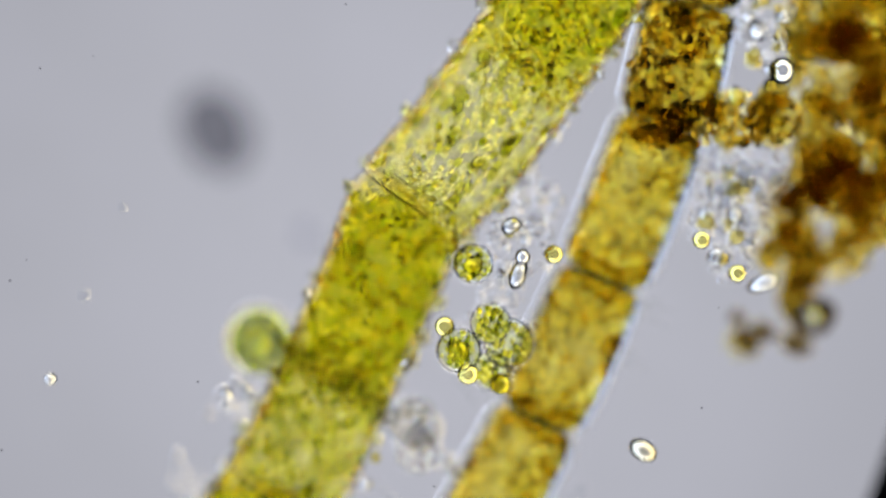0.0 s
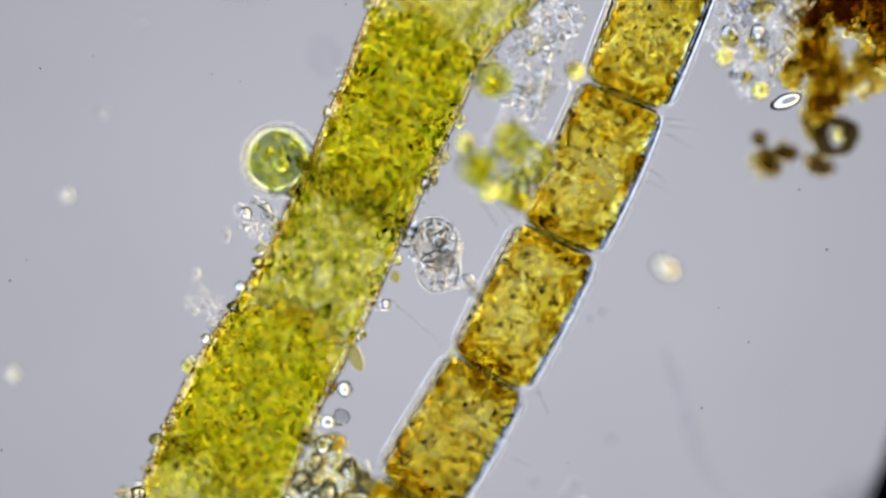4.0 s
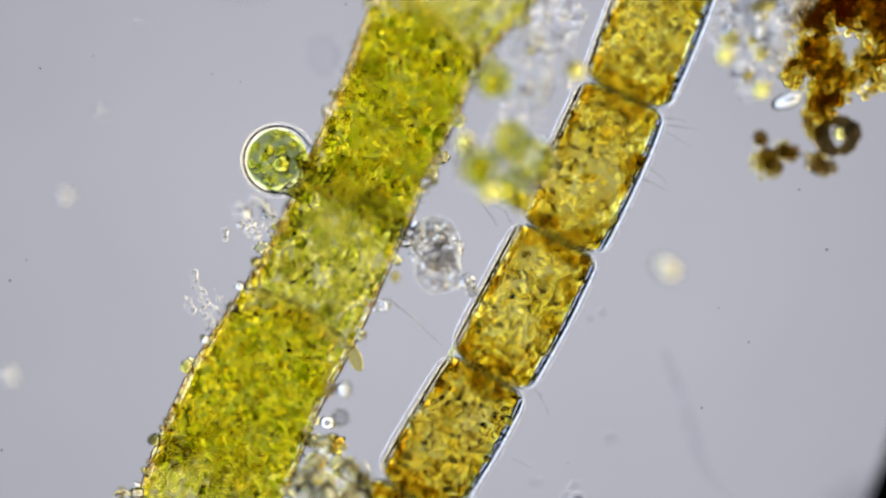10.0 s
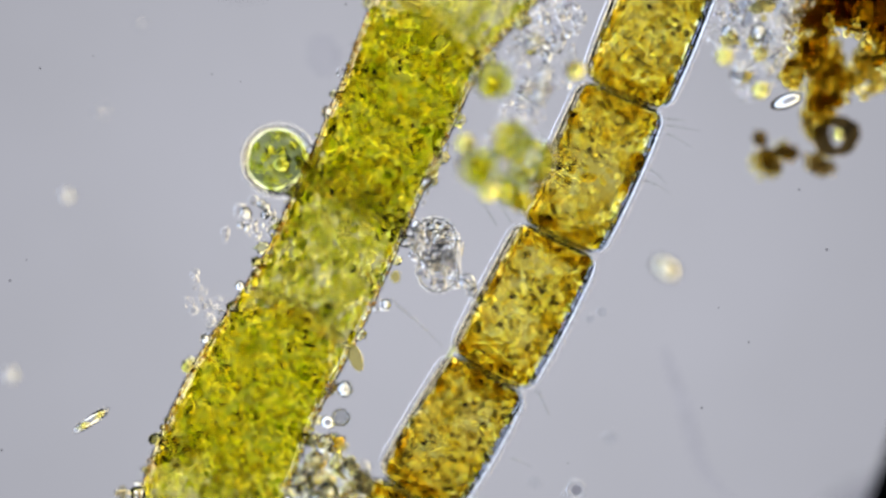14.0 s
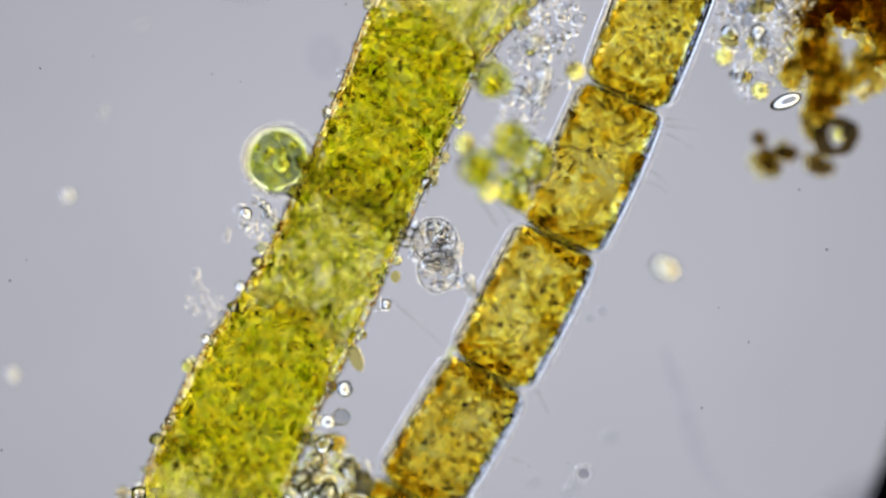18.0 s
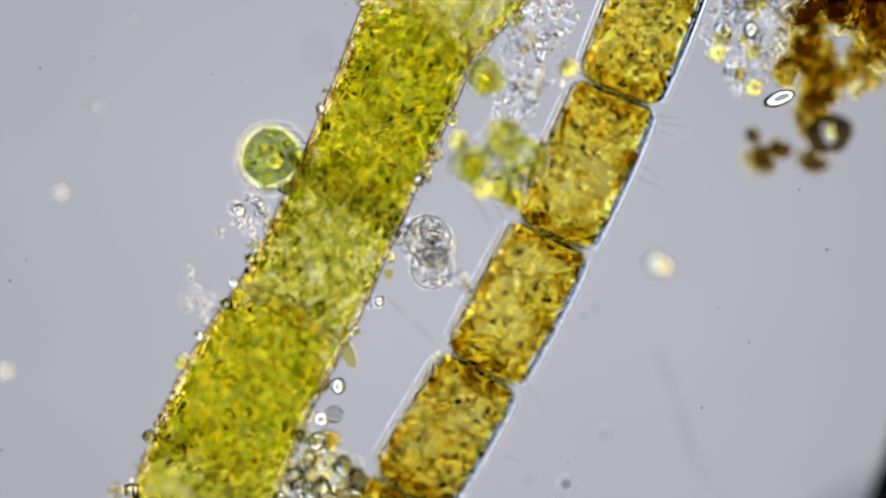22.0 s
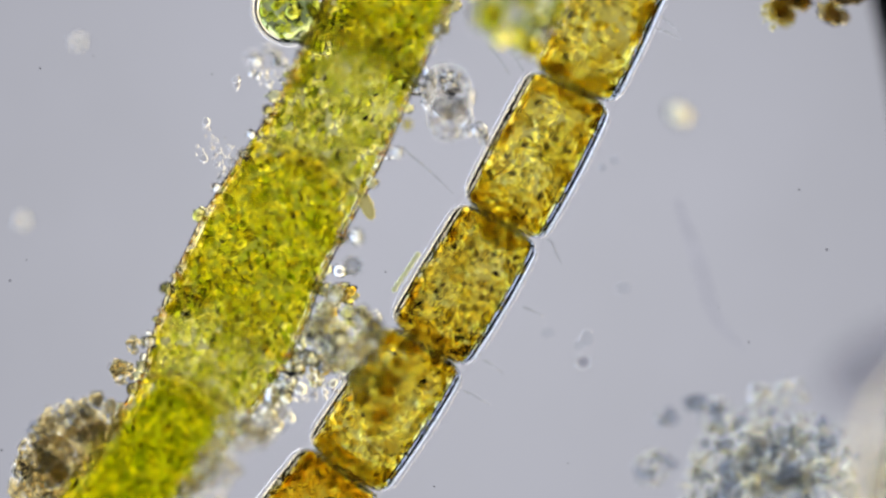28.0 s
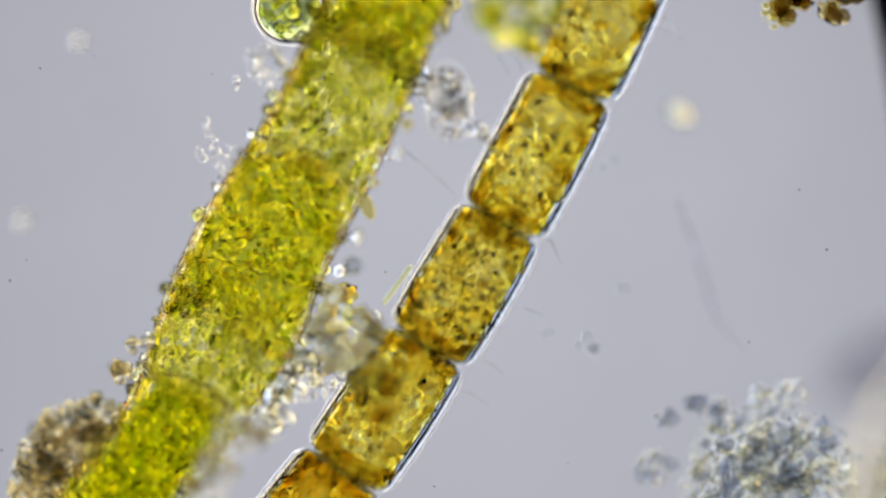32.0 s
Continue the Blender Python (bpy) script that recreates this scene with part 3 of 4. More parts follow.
cuts = [brown_line.nearest(x, y) for x, y in BROWN_CUTS]
for k in range(len(cuts) - 1):
    brown_cell(k, cuts[k] + 0.002, cuts[k + 1] - 0.002, rng)

# ---- small things on and round the filaments ----
UNIT = {}


def unit(mat, shape):
    """A shared rounded body of one material: smooth (-1), or uneven in one of six shapes."""
    if (mat, shape) not in UNIT:
        v, f = (BALL[3] if shape < 0 else lump((0, 0, 0), (1, 1, 1), sub=3, rough=0.6, scale=2.1, seed=shape + 1))
        UNIT[mat, shape] = mesh_from("body_" + mat, v, f, M[mat])
    return UNIT[mat, shape]


def pebble(name, parent, centre, radii, mat, shape=-1, turn=(0, 0, 0), label=""):
    """A rounded part with a shared mesh."""
    ob = new(name, unit(mat, shape))
    ob.parent = parent
    ob.location = Vector(centre) - base_of(parent)
    ob.rotation_euler = [radians(a) for a in turn]
    ob.scale = radii if hasattr(radii, "__len__") else (radii,) * 3
    return tagged(ob, label)


def loose(name, centre, radii, mat, label, category, group="", shape=-1, turn=(0, 0, 0)):
    """A thing of one rounded body."""
    ob = new(name, unit(mat, shape))
    ob.location = centre
    ob.rotation_euler = [radians(a) for a in turn]
    ob.scale = radii if hasattr(radii, "__len__") else (radii,) * 3
    return tagged(ob, label, category, group)


def shell_ball(name, parent, centre, r, thick, mat, label=""):
    v, f = BALL[4]
    c = np.array(centre)
    n = len(v)
    return part(name, np.vstack([v * r + c, v * (r - thick) + c]), f.tolist() + [[n + k for k in x[::-1]] for x in f.tolist()], M[mat], parent, label)


def ball_cell(name, x, y, z, r, label, wall, body, plastid, n, seed, grain=0.013, category="algal cell", group=""):
    """A round cell: wall, tinted body and plastids."""
    g = np.random.default_rng(seed)
    c = P(x, y, z)
    r = r / R
    ob = thing(name, c, label, category, group)
    shell_ball("wall", ob, c, r, 0.07 * r, wall, "clear rounded wall with a dark rim")
    v, f = lump(c, (r * .90,) * 3, sub=4, rough=0.05, scale=1.4, seed=seed)
    part("body", v, f, M[body], ob)
    # extra clear shell, there only for the halo round the ball
    shell_ball("halo_coat", ob, c, r * 1.09, 0.05 * r, "sheath", "clear coat of slime")
    d = g.normal(size=(n, 3))
    d *= (r * 0.88 * np.cbrt(g.uniform(0.02, 1, (n, 1))) / np.linalg.norm(d, axis=1, keepdims=True))
    rad = g.uniform(0.6, 1.3, (n, 1)) * grain * g.uniform(0.7, 1.4, (n, 3))
    part("plastid_mass", *grains(d + np.array(c), rad, rotations(n, g), 2), M[plastid], ob, "grains inside the cell", "stuff")
    return ob


def clump(name, label, category, spots, mats, seed, fine=0, fine_r=0.012, fine_mat="fine_clear", shape=True, flat=0.7, floor=0.0):
    """Debris: lumps at (x, y, z, spread, count, r0, r1) as parts, and fine grains as stuff."""
    g = np.random.default_rng(seed)
    x, y, z = spots[0][:3]
    ob = thing(name, P(x, y, 0.0), label, category)
    centres = []
    for x, y, z, spread, count, r0, r1 in spots:
        for _ in range(count):
            a, k = g.uniform(0, 2 * math.pi), spread * math.sqrt(g.uniform(0, 1))
            r = g.uniform(r0, r1) / R
            c = P(x + k * math.cos(a), y + k * math.sin(a), max(floor + r * flat, z + g.uniform(-0.35, 0.35) * spread / R))
            pebble("lump", ob, c, (r, r * g.uniform(0.7, 1.0), r * flat), mats[int(g.integers(len(mats)))],
                   int(g.integers(6)) if shape else -1, (g.uniform(-30, 30), g.uniform(-30, 30), g.uniform(0, 360)))
        k = max(2, int(fine * spread * spread / sum(s[3] ** 2 for s in spots)))
        a, q = g.uniform(0, 2 * math.pi, k), spread * 1.1 * np.sqrt(g.uniform(0, 1, k))
        centres.append(np.stack([(x + q * np.cos(a) - 784) / R, (441 - y - q * np.sin(a)) / R, np.maximum(floor + 0.01, z + g.uniform(-0.5, 0.5, k) * spread / R)], -1))
    if fine:
        c = np.vstack(centres)
        rad = g.uniform(0.4, 1.3, (len(c), 1)) * fine_r * g.uniform(0.7, 1.4, (len(c), 3))
        part("grain_mass", *grains(c, rad, rotations(len(c), g), 2), M[fine_mat], ob, "fine grains among the lumps", "stuff")
    return ob


# round green cell beside the green filament
cell = ball_cell("round_cell", 491, 283, .18, 62, "round green cell with a clear wall touching the green filament", "rind_ball", "ball_body", "plastid_green", 90, 3, grain=0.012)
pebble("oil_drop", cell, P(497, 290, .22), 15 / R, "starch", -1, label="clear oil drop in the middle of the cell")
pebble("oil_drop", cell, P(478, 268, .21), 9 / R, "starch", -1, label="small clear oil drop")

# green balls and clear vesicles in the film between the filaments
BALLS = "green balls between the filaments"
for k, (x, y, z, r) in enumerate(((874, 145, .62, 35), (904, 250, .62, 36), (848, 298, .62, 39), (936, 285, .54, 44), (905, 335, .52, 34))):
    ball = ball_cell("green_ball", x, y, z, r, "small round green algal cell in the film between the filaments", "rind_ball", "mass_thin", "plastid_green", 60, 20 + k, 0.011, group=BALLS)
    if k in (0, 2):
        pebble("oil_drop", ball, P(x, y + 3, z + 0.01), 0.5 * r / R, "yellow", -1, label="yellow oil drop in the cell")
for x, y, z, r, mat, s in ((823, 256, .62, 18, "yellow", -1), (864, 340, .62, 19, "yellow", -1), (921, 358, .58, 19, "yellow", -1),
                           (1016, 128, .58, 17, "yellow", -1), (1342, 162, .52, 16, "yellow", -1), (1278, 103, .56, 16, "yellow", -1), (938, 92, .46, 9, "yellow", -1)):
    loose("oil_ball", P(x, y, z), r / R, mat, "small pale yellow oily ball among the debris", "oil drop", "oily balls", s)
for x, y, z, rx, ry, a in ((941, 78, .6, 15, 20, 60), (961, 133, .6, 14, 15, 0), (953, 165, .58, 16, 27, 20), (1421, -197, .5, 24, 26, 0), (1400, -172, .48, 12, 13, 0),
                           (1340, 60, .44, 15, 18, 0), (1310, 135, .47, 22, 14, 10), (1290, 60, .42, 18, 12, 40)):
    loose("vesicle", P(x, y, z), (rx / R, ry / R, rx / R), "glassy", "colourless vesicle with dark rims in the slime film", "vesicle", "clear vesicles", -1, (0, 0, -a))
rod = loose("glassy_rod", P(1390, 180, .39), (30 / R, 14 / R, 14 / R), "glassy", "short colourless glassy rod beside the brown debris", "diatom", turn=(0, 0, 20))

# pale bodies lying apart in the water
for x, y, z, rx, ry, a, mat in ((1173, 474, .72, 27, 19, -32, "cream"), (128, 348, .72, 11, 11, 0, "dull_ball"), (32, 660, .74, 11, 12, 0, "dull_ball"), (186, 200, .75, 13, 13, 0, "ghost"),
                                (255, 45, .75, 9, 9, 0, "ghost"), (1066, 552, .30, 9, 9, 0, "ghost"), (1045, 565, .26, 7, 7, 0, "ghost"),
                                (1084, 778, .05, 12, 10, 0, "ghost"), (1019, 868, .06, 10, 14, 0, "ghost"), (949, 858, .05, 11, 8, 0, "ghost"), (1004, 880, .10, 8, 8, 0, "ghost")):
    loose("floating_cell", P(x, y, z), (rx / R, ry / R, ry / R), mat, "pale rounded body lying apart in the water", "cell", "pale bodies", -1, (0, 0, a))

# large bubble added beside the grey heap, bending ring light into a pale glow
bubble = loose("glow_bubble", P(1738, 1120, 2.1), (290 / R, 290 / R, 290 / R), "bubble", "large clear bubble added for a pale glow beside the grey heap of grains", "bubble")

# flocs out of focus
loose("dark_floc", P(436, -82, 1.9), (58 / R, 76 / R, 40 / R), "dark_blob", "blurred dark grey floc drifting in the water", "floc", shape=-1, turn=(0, 0, 30))
loose("dark_floc", P(570, 95, -0.02), (30 / R, 36 / R, 24 / R), "film", "faint grey floc lying on the glass", "floc", shape=2)
# added grey body: a broad darkening of the background near the bubble
loose("dark_floc", P(1525, 900, 1.7), (125 / R, 60 / R, 40 / R), "shade", "faint blurred grey body added to darken the background", "floc", shape=-1, turn=(0, 0, 20))
# tinted strand stands in for a faint shadow streak
v, f = tube([(*P(1180, 620, -.07), .02), (*P(1215, 720, -.065), .035), (*P(1250, 830, -.07), .03), (*P(1300, 890, -.08), .01)], seg=12)
strand = thing("shadow_strand", P(1215, 720, 0), "faint grey strand on the slide, put in for a shadow streak", "slime")
part("strand", v, f, M["film"], strand)

# debris between the filaments
clump("grain_heap", "heap of colourless grains caught between the two filaments", "debris",
      [(768, 432, .28, 42, 16, 8, 16), (785, 485, .30, 30, 10, 7, 14), (826, 508, .27, 16, 5, 7, 14), (725, 415, .25, 20, 5, 8, 14)], ["clear", "grey", "clear_strong"], 31, fine=150, fine_r=0.011)
clump("grain_group", "small group of clear beads at the edge of the green filament", "debris",
      [(432, 371, .42, 10, 2, 11, 14), (462, 358, .40, 12, 3, 8, 13), (480, 385, .3, 16, 6, 5, 10), (445, 400, .28, 26, 6, 4, 8)], ["clear_strong", "clear"], 32, fine=40, fine_r=0.009, shape=False)
clump("grain_group", "scattered fine clear grains beside the green filament", "debris",
      [(365, 540, .22, 36, 9, 4, 8), (350, 492, .24, 10, 2, 5, 8), (395, 415, .24, 10, 2, 5, 8)], ["clear"], 33, fine=26, fine_r=0.008, shape=False)
clump("foam_ball", "foamy ball of clear bubbles at the green filament", "debris",
      [(590, 862, .46, 58, 26, 10, 22), (640, 850, .40, 24, 7, 8, 15), (520, 930, .3, 46, 16, 9, 18), (470, 985, .3, 34, 12, 9, 18), (585, 935, .22, 55, 16, 8, 16)],
      ["clear", "bubbly", "fine_film", "clear_strong"], 34, fine=240, fine_r=0.012, shape=False, flat=0.9)
clump("rusty_floc", "brownish floc of grains between the filaments", "debris",
      [(575, 800, .18, 34, 10, 9, 18), (610, 860, .14, 45, 12, 9, 20), (560, 890, .12, 60, 14, 9, 20), (640, 950, .42, 42, 16, 7, 14), (672, 930, .42, 34, 12, 6, 13), (660, 985, .42, 30, 10, 7, 13)], ["plastid_brown", "clear", "bead_gold", "rust"], 35, fine=200, fine_r=0.012, fine_mat="plastid_pale")
for x, y, z, rx, ry, a, mat in ((628, 632, .27, 12, 28, -22, "rust"), (606, 690, .28, 10, 14, -30, "glassy"), (603, 740, .29, 16, 15, 0, "glassy"), (580, 748, .25, 15, 11, 20, "glassy"),
                                (645, 565, .25, 7, 7, 0, "clear_strong"), (682, 540, .37, 10, 10, 0, "clear"), (700, 490, .42, 9, 11, 0, "rust"), (612, 688, .40, 13, 15, 0, "clear_strong"), (604, 738, .40, 16, 16, 0, "clear_strong"), (574, 786, .40, 16, 18, 20, "clear_strong"), (684, 538, .37, 9, 9, 0, "clear_strong")):
    loose("edge_body", P(x, y, z), (rx / R, ry / R, rx / R), mat, "small rounded body sitting at the edge of the green filament", "cell", "bodies on the filament", -1, (0, 0, -a))

# clear round cells caught with the grains
for k, (x, y, z, r) in enumerate(((769, 426, .35, 40), (775, 480, .36, 37), (465, 1006, .37, 29))):
    ball_cell("clear_ball", x, y, z, r, "round colourless cell with grains inside, caught in the debris", "soft_rind", "mucus", "fine_clear", 46, 70 + k, 0.011, group="clear round cells")

# grains on the edges of the green filament
g = np.random.default_rng(5)
for _ in range(210):
    s = g.uniform(0.15, green_line.length - 0.1)
    q, h, t, side, up = green_line.at(np.array([s]))
    sg = 1 if g.uniform() < 0.55 else -1
    r = (3.5 + 8.0 * g.uniform() ** 1.6) / R
    a = g.uniform(-0.45, 0.45)
    c = q[0] + (h[0] + r * 0.6) * (sg * math.cos(a) * side[0] + math.sin(a) * up[0])
    loose("epiphyte_grain", Vector(c), (r, r * g.uniform(.8, 1.3), r), ("clear", "clear_strong", "edge_grain", "edge_grain", "plastid_brown")[int(g.integers(5))],
          "tiny rounded grain stuck to the green filament", "grain", "grains on the green filament", int(g.integers(-1, 6)), (0, 0, g.uniform(0, 360)))

# slime film with grains beside the upper brown filament and between the filaments
clump("slime_film", "colourless grainy slime film between the filaments", "slime",
      [(960, 110, .44, 60, 22, 6, 15), (940, 40, .40, 50, 14, 6, 14), (990, 30, .40, 40, 10, 6, 12), (920, 200, .44, 40, 12, 6, 12), (900, 290, .34, 60, 10, 6, 14)], ["clear", "film", "clear", "clear_strong"], 41, fine=330, fine_r=0.011)
clump("slime_film", "colourless grainy slime film beside the brown debris", "slime",
      [(1330, 60, .42, 70, 26, 6, 16), (1380, -20, .40, 60, 18, 7, 16), (1300, -20, .36, 50, 14, 6, 14), (1330, 140, .46, 36, 12, 5, 12)], ["clear", "film", "slate", "rust", "slate", "grey", "clear_strong"], 42, fine=600, fine_r=0.011)
clump("grain_group", "scattered clear grains in the slime beside the brown filament", "debris",
      [(1420, -230, .45, 50, 12, 8, 16), (1400, -290, .40, 50, 12, 8, 18)], ["clear_strong", "clear", "rust"], 43, fine=60, fine_r=0.012)

# rusty brown debris
clump("rusty_debris", "large dark rusty-brown mass of debris", "debris",
      [(1560, -60, .30, 95, 44, 14, 34), (1530, -190, .32, 85, 36, 14, 34), (1500, -300, .32, 80, 26, 14, 36), (1600, 40, .26, 70, 24, 12, 28), (1640, -120, .30, 90, 16, 20, 44), (1620, -300, .3, 90, 14, 24, 50)],
      ["rust_dark", "rust", "rust_dark"], 51, fine=1500, fine_r=0.014, fine_mat="fine_rust")
clump("rusty_debris", "ragged brown arm of debris hanging from the large mass", "debris",
      [(1430, 62, .22, 36, 24, 7, 15), (1462, 105, .14, 34, 26, 8, 16), (1478, 150, .12, 34, 26, 8, 16), (1452, 190, .10, 26, 14, 8, 15), (1440, 20, .20, 30, 20, 7, 15), (1416, 130, .20, 30, 20, 6, 13), (1475, 20, .26, 40, 26, 8, 18), (1535, 130, .12, 40, 14, 8, 17), (1465, 180, .16, 26, 14, 7, 14), (1520, 10, .30, 52, 27, 10, 22), (1575, 70, .24, 40, 10, 10, 22), (1490, -20, .30, 45, 19, 10, 22)],
      ["rust_dark", "rust", "rust_dark"], 54, fine=900, fine_r=0.014, fine_mat="fine_rust")
clump("rusty_debris", "band of brown debris lying across the brown filament", "debris",
      [(1200, -108, .50, 44, 9, 8, 18), (1260, -110, .50, 44, 10, 9, 20), (1340, -112, .46, 46, 14, 10, 24), (1410, -112, .42, 46, 14, 12, 28), (1190, -190, .52, 40, 6, 8, 16), (1240, -260, .52, 50, 7, 8, 18)],
      ["rust", "plastid_brown", "rust_dark", "rust"], 52, fine=700, fine_r=0.015, fine_mat="fine_rust")


def ring_body(x, y, z, r0, r1):
    """A dark ring-shaped clot."""
    ob = thing("debris_ring", P(x, y, 0), "dark brown ring-shaped clot at the tip of the debris", "debris")
    v, f = [], []
    n, m = 72, 16
    for i in range(n):
        a = 2 * math.pi * i / n
        k = 1 + 0.30 * math.sin(a * 2 + 1) + 0.12 * math.sin(a * 5) + 0.08 * math.sin(a * 11 + 2)
        for j in range(m):
            b = 2 * math.pi * j / m
            q = (r0 + r1 * k * math.cos(b)) / R
            v.append(P(x, y, z) + Vector((q * math.cos(a), q * math.sin(a), r1 * k * math.sin(b) / R)))
            f.append([i * m + j, (i + 1) % n * m + j, (i + 1) % n * m + (j + 1) % m, i * m + (j + 1) % m])
    part("ring", v, f, M["clot_ring"], ob)
    pebble("core", ob, P(x + 4, y - 4, z), 11 / R, "yellow", 2)


ring_body(1485, 240, .08, 27, 13)
clump("debris_crumbs", "dark brown crumbs trailing from the debris", "debris",
      [(1355, 292, .05, 22, 5, 14, 22), (1395, 265, .05, 14, 4, 12, 20), (1350, 245, .06, 10, 2, 10, 15), (1460, 288, .05, 16, 3, 14, 22), (1440, 225, .07, 12, 3, 10, 18)], ["rust_clot", "rust_dark", "rust_clot"], 53, fine=50, fine_r=0.014, fine_mat="rust")

# debris at the lower ends
clump("granular_debris", "purplish-brown granular debris at the lower green filament", "debris",
      [(105, 1045, .30, 62, 34, 8, 20), (60, 1080, .28, 46, 18, 8, 18), (150, 1010, .30, 40, 16, 7, 15), (195, 925, .24, 20, 6, 8, 18), (50, 1130, .24, 50, 14, 9, 18), (215, 880, .22, 12, 3, 6, 10)], ["mauve_body", "slate", "mauve_body", "mauve_body", "slate", "grey"], 61, fine=2200, fine_r=0.008, fine_mat="mauve")
clump("granular_debris", "pale grains along the lower green filament", "debris",
      [(400, 1030, .50, 34, 14, 7, 14), (370, 1085, .50, 38, 14, 7, 15), (440, 1030, .54, 24, 8, 8, 16), (340, 1140, .5, 40, 12, 7, 14)], ["clear", "grey", "mauve_body"], 62, fine=200, fine_r=0.011)
clump("granular_debris", "large blurred heap of grey and yellowish grains", "debris",
      [(1310, 1120, -.06, 105, 90, 6, 13), (1400, 1110, -.06, 100, 80, 6, 13), (1255, 1010, -.06, 30, 10, 7, 14), (1215, 985, -.05, 14, 3, 12, 20), (1330, 985, -.06, 30, 8, 6, 13), (1385, 965, -.06, 26, 6, 6, 13),
       (1160, 1010, -.06, 14, 2, 10, 16), (1140, 1100, -.06, 30, 6, 8, 15), (1350, 1200, -.06, 160, 70, 10, 22)], ["slate", "pale_grey", "slate", "grey", "slate"], 63, fine=3800, fine_r=0.010, fine_mat="pale_grey", floor=-0.1)

# bristles
BR = "fine bristles"
for a, b in (((1180, 222), (1240, 232)), ((1180, 236), (1226, 263)), ((1172, 210), (1215, 215)), ((1150, 300), (1180, 325)), ((1140, 318), (1186, 341)), ((905, 812), (940, 828)), ((948, 690), (972, 735)),
             ((690, 528), (782, 612)), ((700, 540), (760, 590)), ((955, 694), (962, 720)), ((870, 340), (905, 395)), ((845, 350), (880, 400)), ((835, 905), (870, 930)), ((800, 960), (845, 985))):
    ob = thing("bristle", P(*a, .24), "fine colourless bristle growing from the brown filament", "bristle", BR)
    mid = ((a[0] + b[0]) / 2 + 1, (a[1] + b[1]) / 2 - 1)
    v, f = tube([(*P(*a, .24), .0045), (*P(*mid, .25), .004), (*P(*b, .26), .002)], seg=8)
    part("shaft", v, f, M["hair"], ob)

# ---- things that move ----
def diatom(label, length=0.19, wide=0.045):
    ob = thing("diatom", (0, 0, 0), label, "diatom", "swimming diatoms")
    v, f = BALL[3]
    v = np.sign(v) * np.abs(v) ** np.array([0.6, 1, 1]) * np.array([length / 2, wide / 2, wide / 2])
    part("shell", v, f, M["clear_strong"], ob, "glassy shell")
    c = np.array([[-length * .25, 0, 0], [length * .25, 0, 0]])
    for k in (0, 1):
        pebble("chloroplast", ob, c[k], (length * .14, wide * .3, wide * .3), "yellow", -1, label="yellow-green chloroplast")
    return ob


d = diatom("slender pale yellow diatom darting past the filaments")
MOVING.append((d, [(t, pose(*P(x, y, z), 0, 0, a)) for t, x, y, z, a in (
    (0, 470, 690, .03, -15), (2.8, 470, 690, .03, -15), (2.9, 520, 705, .1, -14), (3.0, 655, 745, .30, -10), (3.1, 808, 795, .56, -15), (3.2, 968, 850, .56, -18),
    (3.3, 1130, 920, .5, -22), (3.6, 1600, 1400, .4, -40), (32, 1640, 1440, .4, -40))]))
d = diatom("slender pale yellow diatom that turns back at the green filament", 0.17)
MOVING.append((d, [(t, pose(*P(x, y, z), 0, 0, a)) for t, x, y, z, a in (
    (0, -500, 560, .3, 0), (13.0, -500, 560, .3, 0), (13.3, -40, 572, .3, 2), (13.4, 92, 570, .31, 2), (13.5, 222, 560, .36, -4), (13.6, 325, 585, .42, -30), (13.75, 330, 660, .40, -80),
    (13.9, 240, 720, .36, -150), (14.0, 162, 744, .31, -145), (14.1, 82, 790, .30, -150), (14.2, 2, 815, .33, -155), (14.5, -260, 900, .33, -155), (32, -500, 1200, .33, -155))]))
d = diatom("slender pale yellow diatom swimming up past the round cell", 0.19)
MOVING.append((d, [(t, pose(*P(x, y, z), 0, 0, a)) for t, x, y, z, a in (
    (0, 430, 730, .03, 110), (17.2, 430, 730, .03, 110), (17.35, 395, 670, .1, 115), (17.5, 330, 484, .5, 100), (17.6, 348, 312, .5, 80), (17.7, 378, 132, .48, 88), (17.8, 405, -50, .48, 84),
    (18.1, 480, -560, .48, 80), (32, 480, -600, .48, 80))]))
dot = new("drifting_grain", unit("shade", -1))
dot.scale = (9.5 / R,) * 3
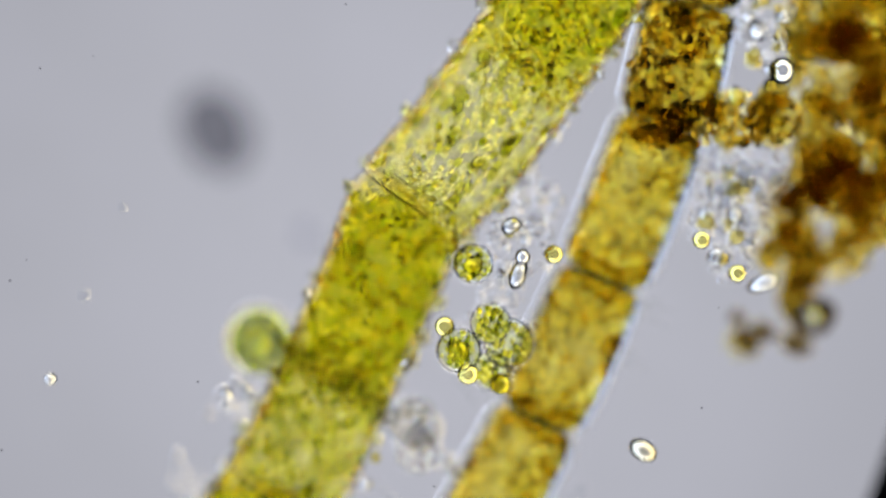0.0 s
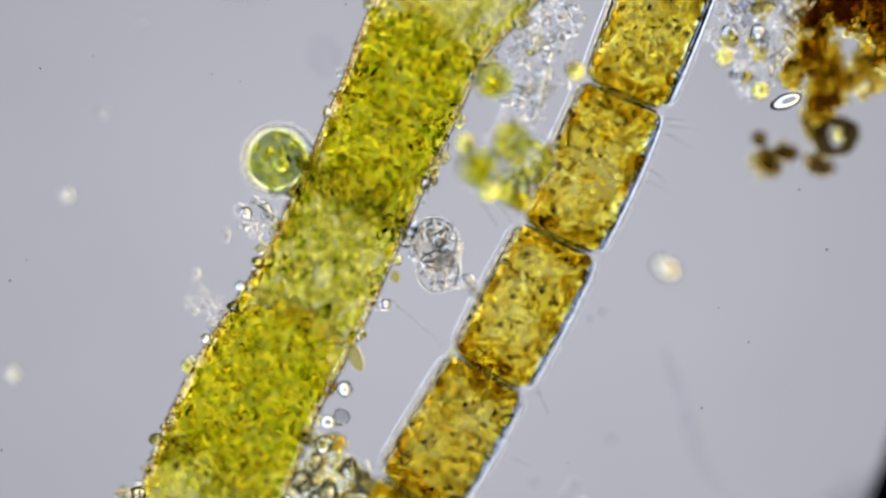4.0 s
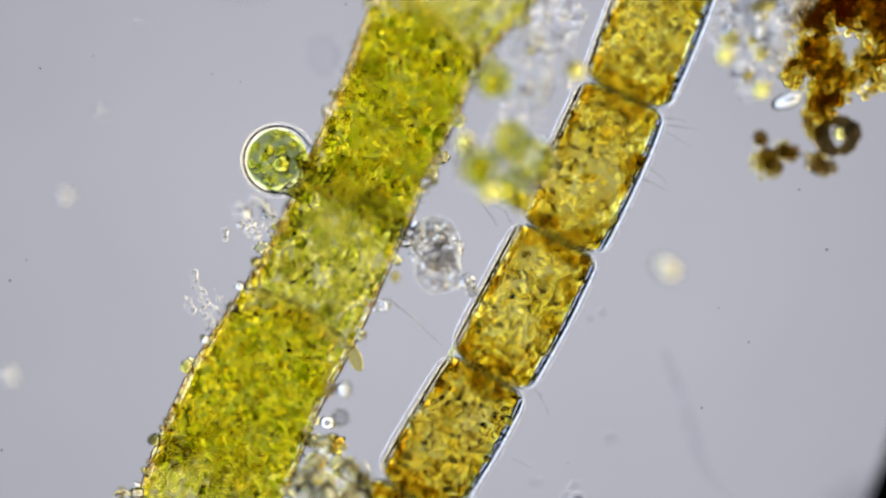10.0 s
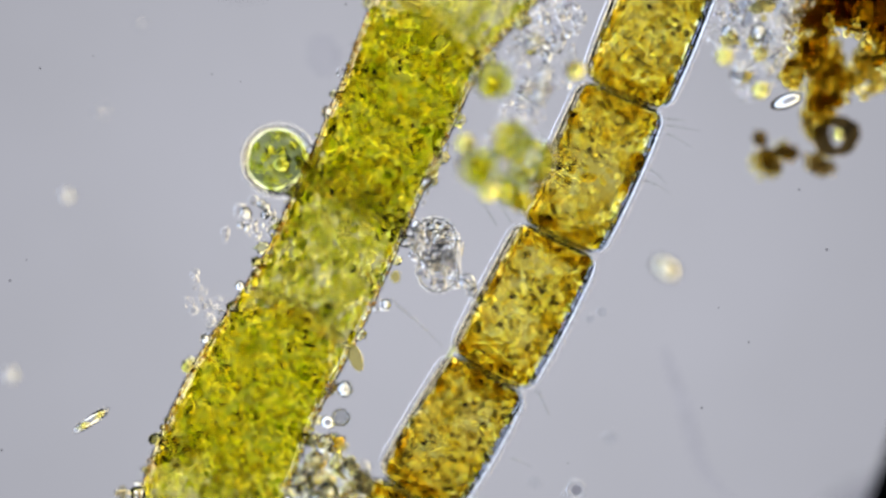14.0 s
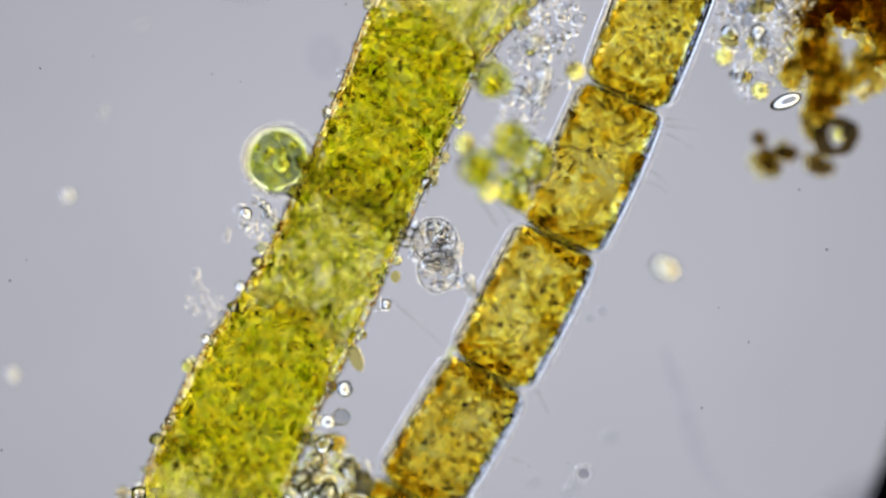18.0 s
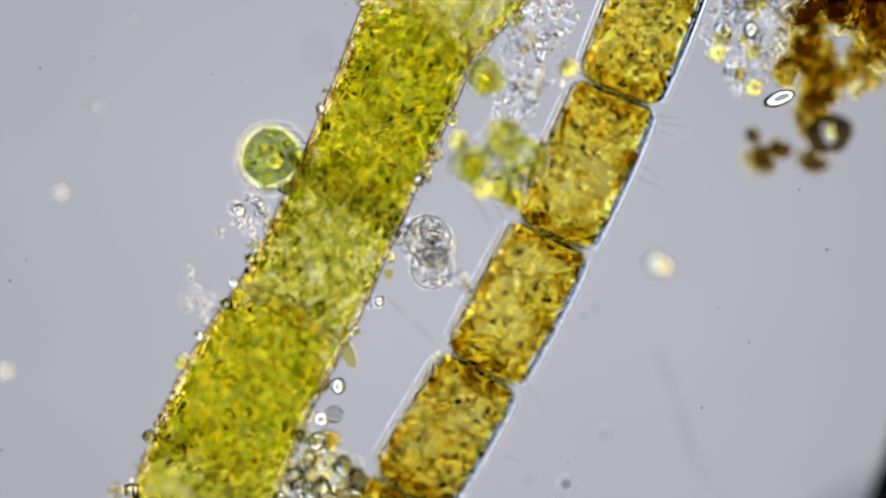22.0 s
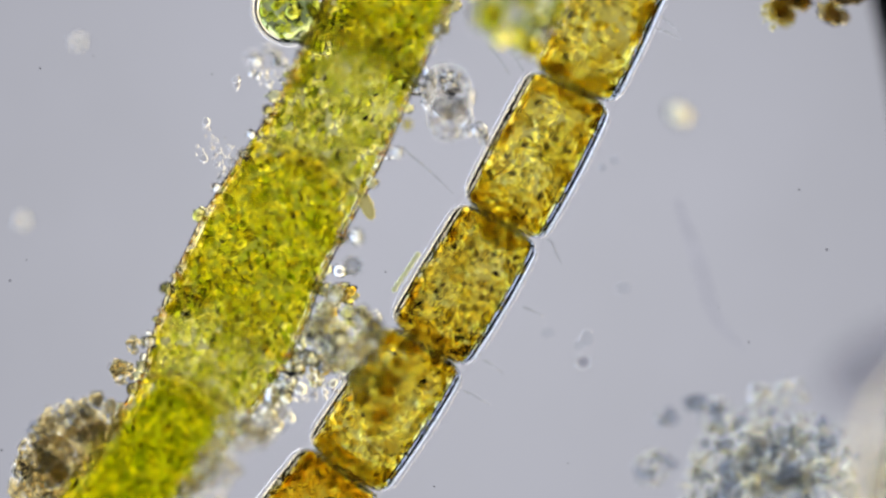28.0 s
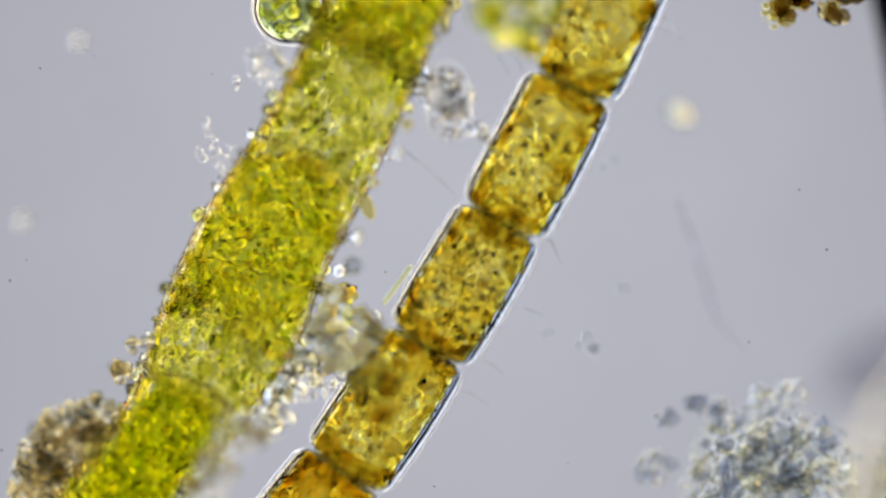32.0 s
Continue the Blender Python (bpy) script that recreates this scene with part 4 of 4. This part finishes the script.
# added clear shell that gives the grain its light halo
part("coat", *skins(np.zeros((1, 3)), np.full((1, 3), 1.9), np.eye(3)[None], 0.42, 3), M["sheath"], dot, "thin clear coat of slime")
tagged(dot, "tiny round grain drifting slowly through the water", "grain")
MOVING.append((dot, [(t, pose(*P(x, y, z))) for t, x, y, z in (
    (0, 1040, 905, .3), (6, 1030, 895, .3), (9, 1025, 890, .3), (13, 1020, 870, .31), (16.5, 1020, 862, .33), (17.7, 1033, 842, .34), (19, 1034, 836, .34), (20, 1025, 842, .34), (21, 1018, 859, .35), (22.5, 1012, 868, .4),
    (23.3, 1010, 890, .42), (24, 1015, 877, .42), (25, 1012, 879, .36), (28, 1010, 908, .35), (30, 1017, 891, .35), (32, 1028, 884, .35))]))

chain = thing("bacterial_chain", (0, 0, 0), "pale greenish chain of tiny cells gliding along the brown filament", "bacteria")
for k in range(8):
    pebble("link", chain, (0, (k - 3.5) * 0.026, 0), (0.0125, 0.0145, 0.0125), "ball_green", -1)
MOVING.append((chain, [(t, pose(*P(x, y, z), 0, 0, a)) for t, x, y, z, a in (
    (0, 800, 625, .2, -29), (22, 770, 668, .2, -29), (25.5, 712, 735, .2, -32), (28, 697, 750, .2, -34), (30, 689, 762, .2, -36), (32, 682, 772, .2, -36))]))

# dust on the eyepiece, fixed to the microscope
for x, y, r in ((71, 121, 2), (18, 497, 2.6), (1463, 442, 2.6), (1414, 336, 2.2), (1242, 722, 2.2), (1325, 606, 1.8), (612, 8, 1.8), (350, 676, 2.6), (1564, 812, 2.6), (1272, 545, 1.4), (768, 861, 1.8),
                (165, 100, 1.2), (425, 145, 1.2), (682, 482, 1.8), (1005, 820, 1.4), (3, 797, 2.2), (47, 460, 1.5), (375, 132, 1.3)):
    s = new("dust_speck", unit("dark", int(x) % 6))
    s.scale = (0.8 * r / R,) * 3
    tagged(s, "tiny dark dust speck on the eyepiece", "dust", "dust specks")
    MOVING.append((s, stage_rows((x - 784) / R, (441 - y) / R, 0.0)))


def motions():
    for ob, rows in MOVING:
        walk(ob, rows)


motions()
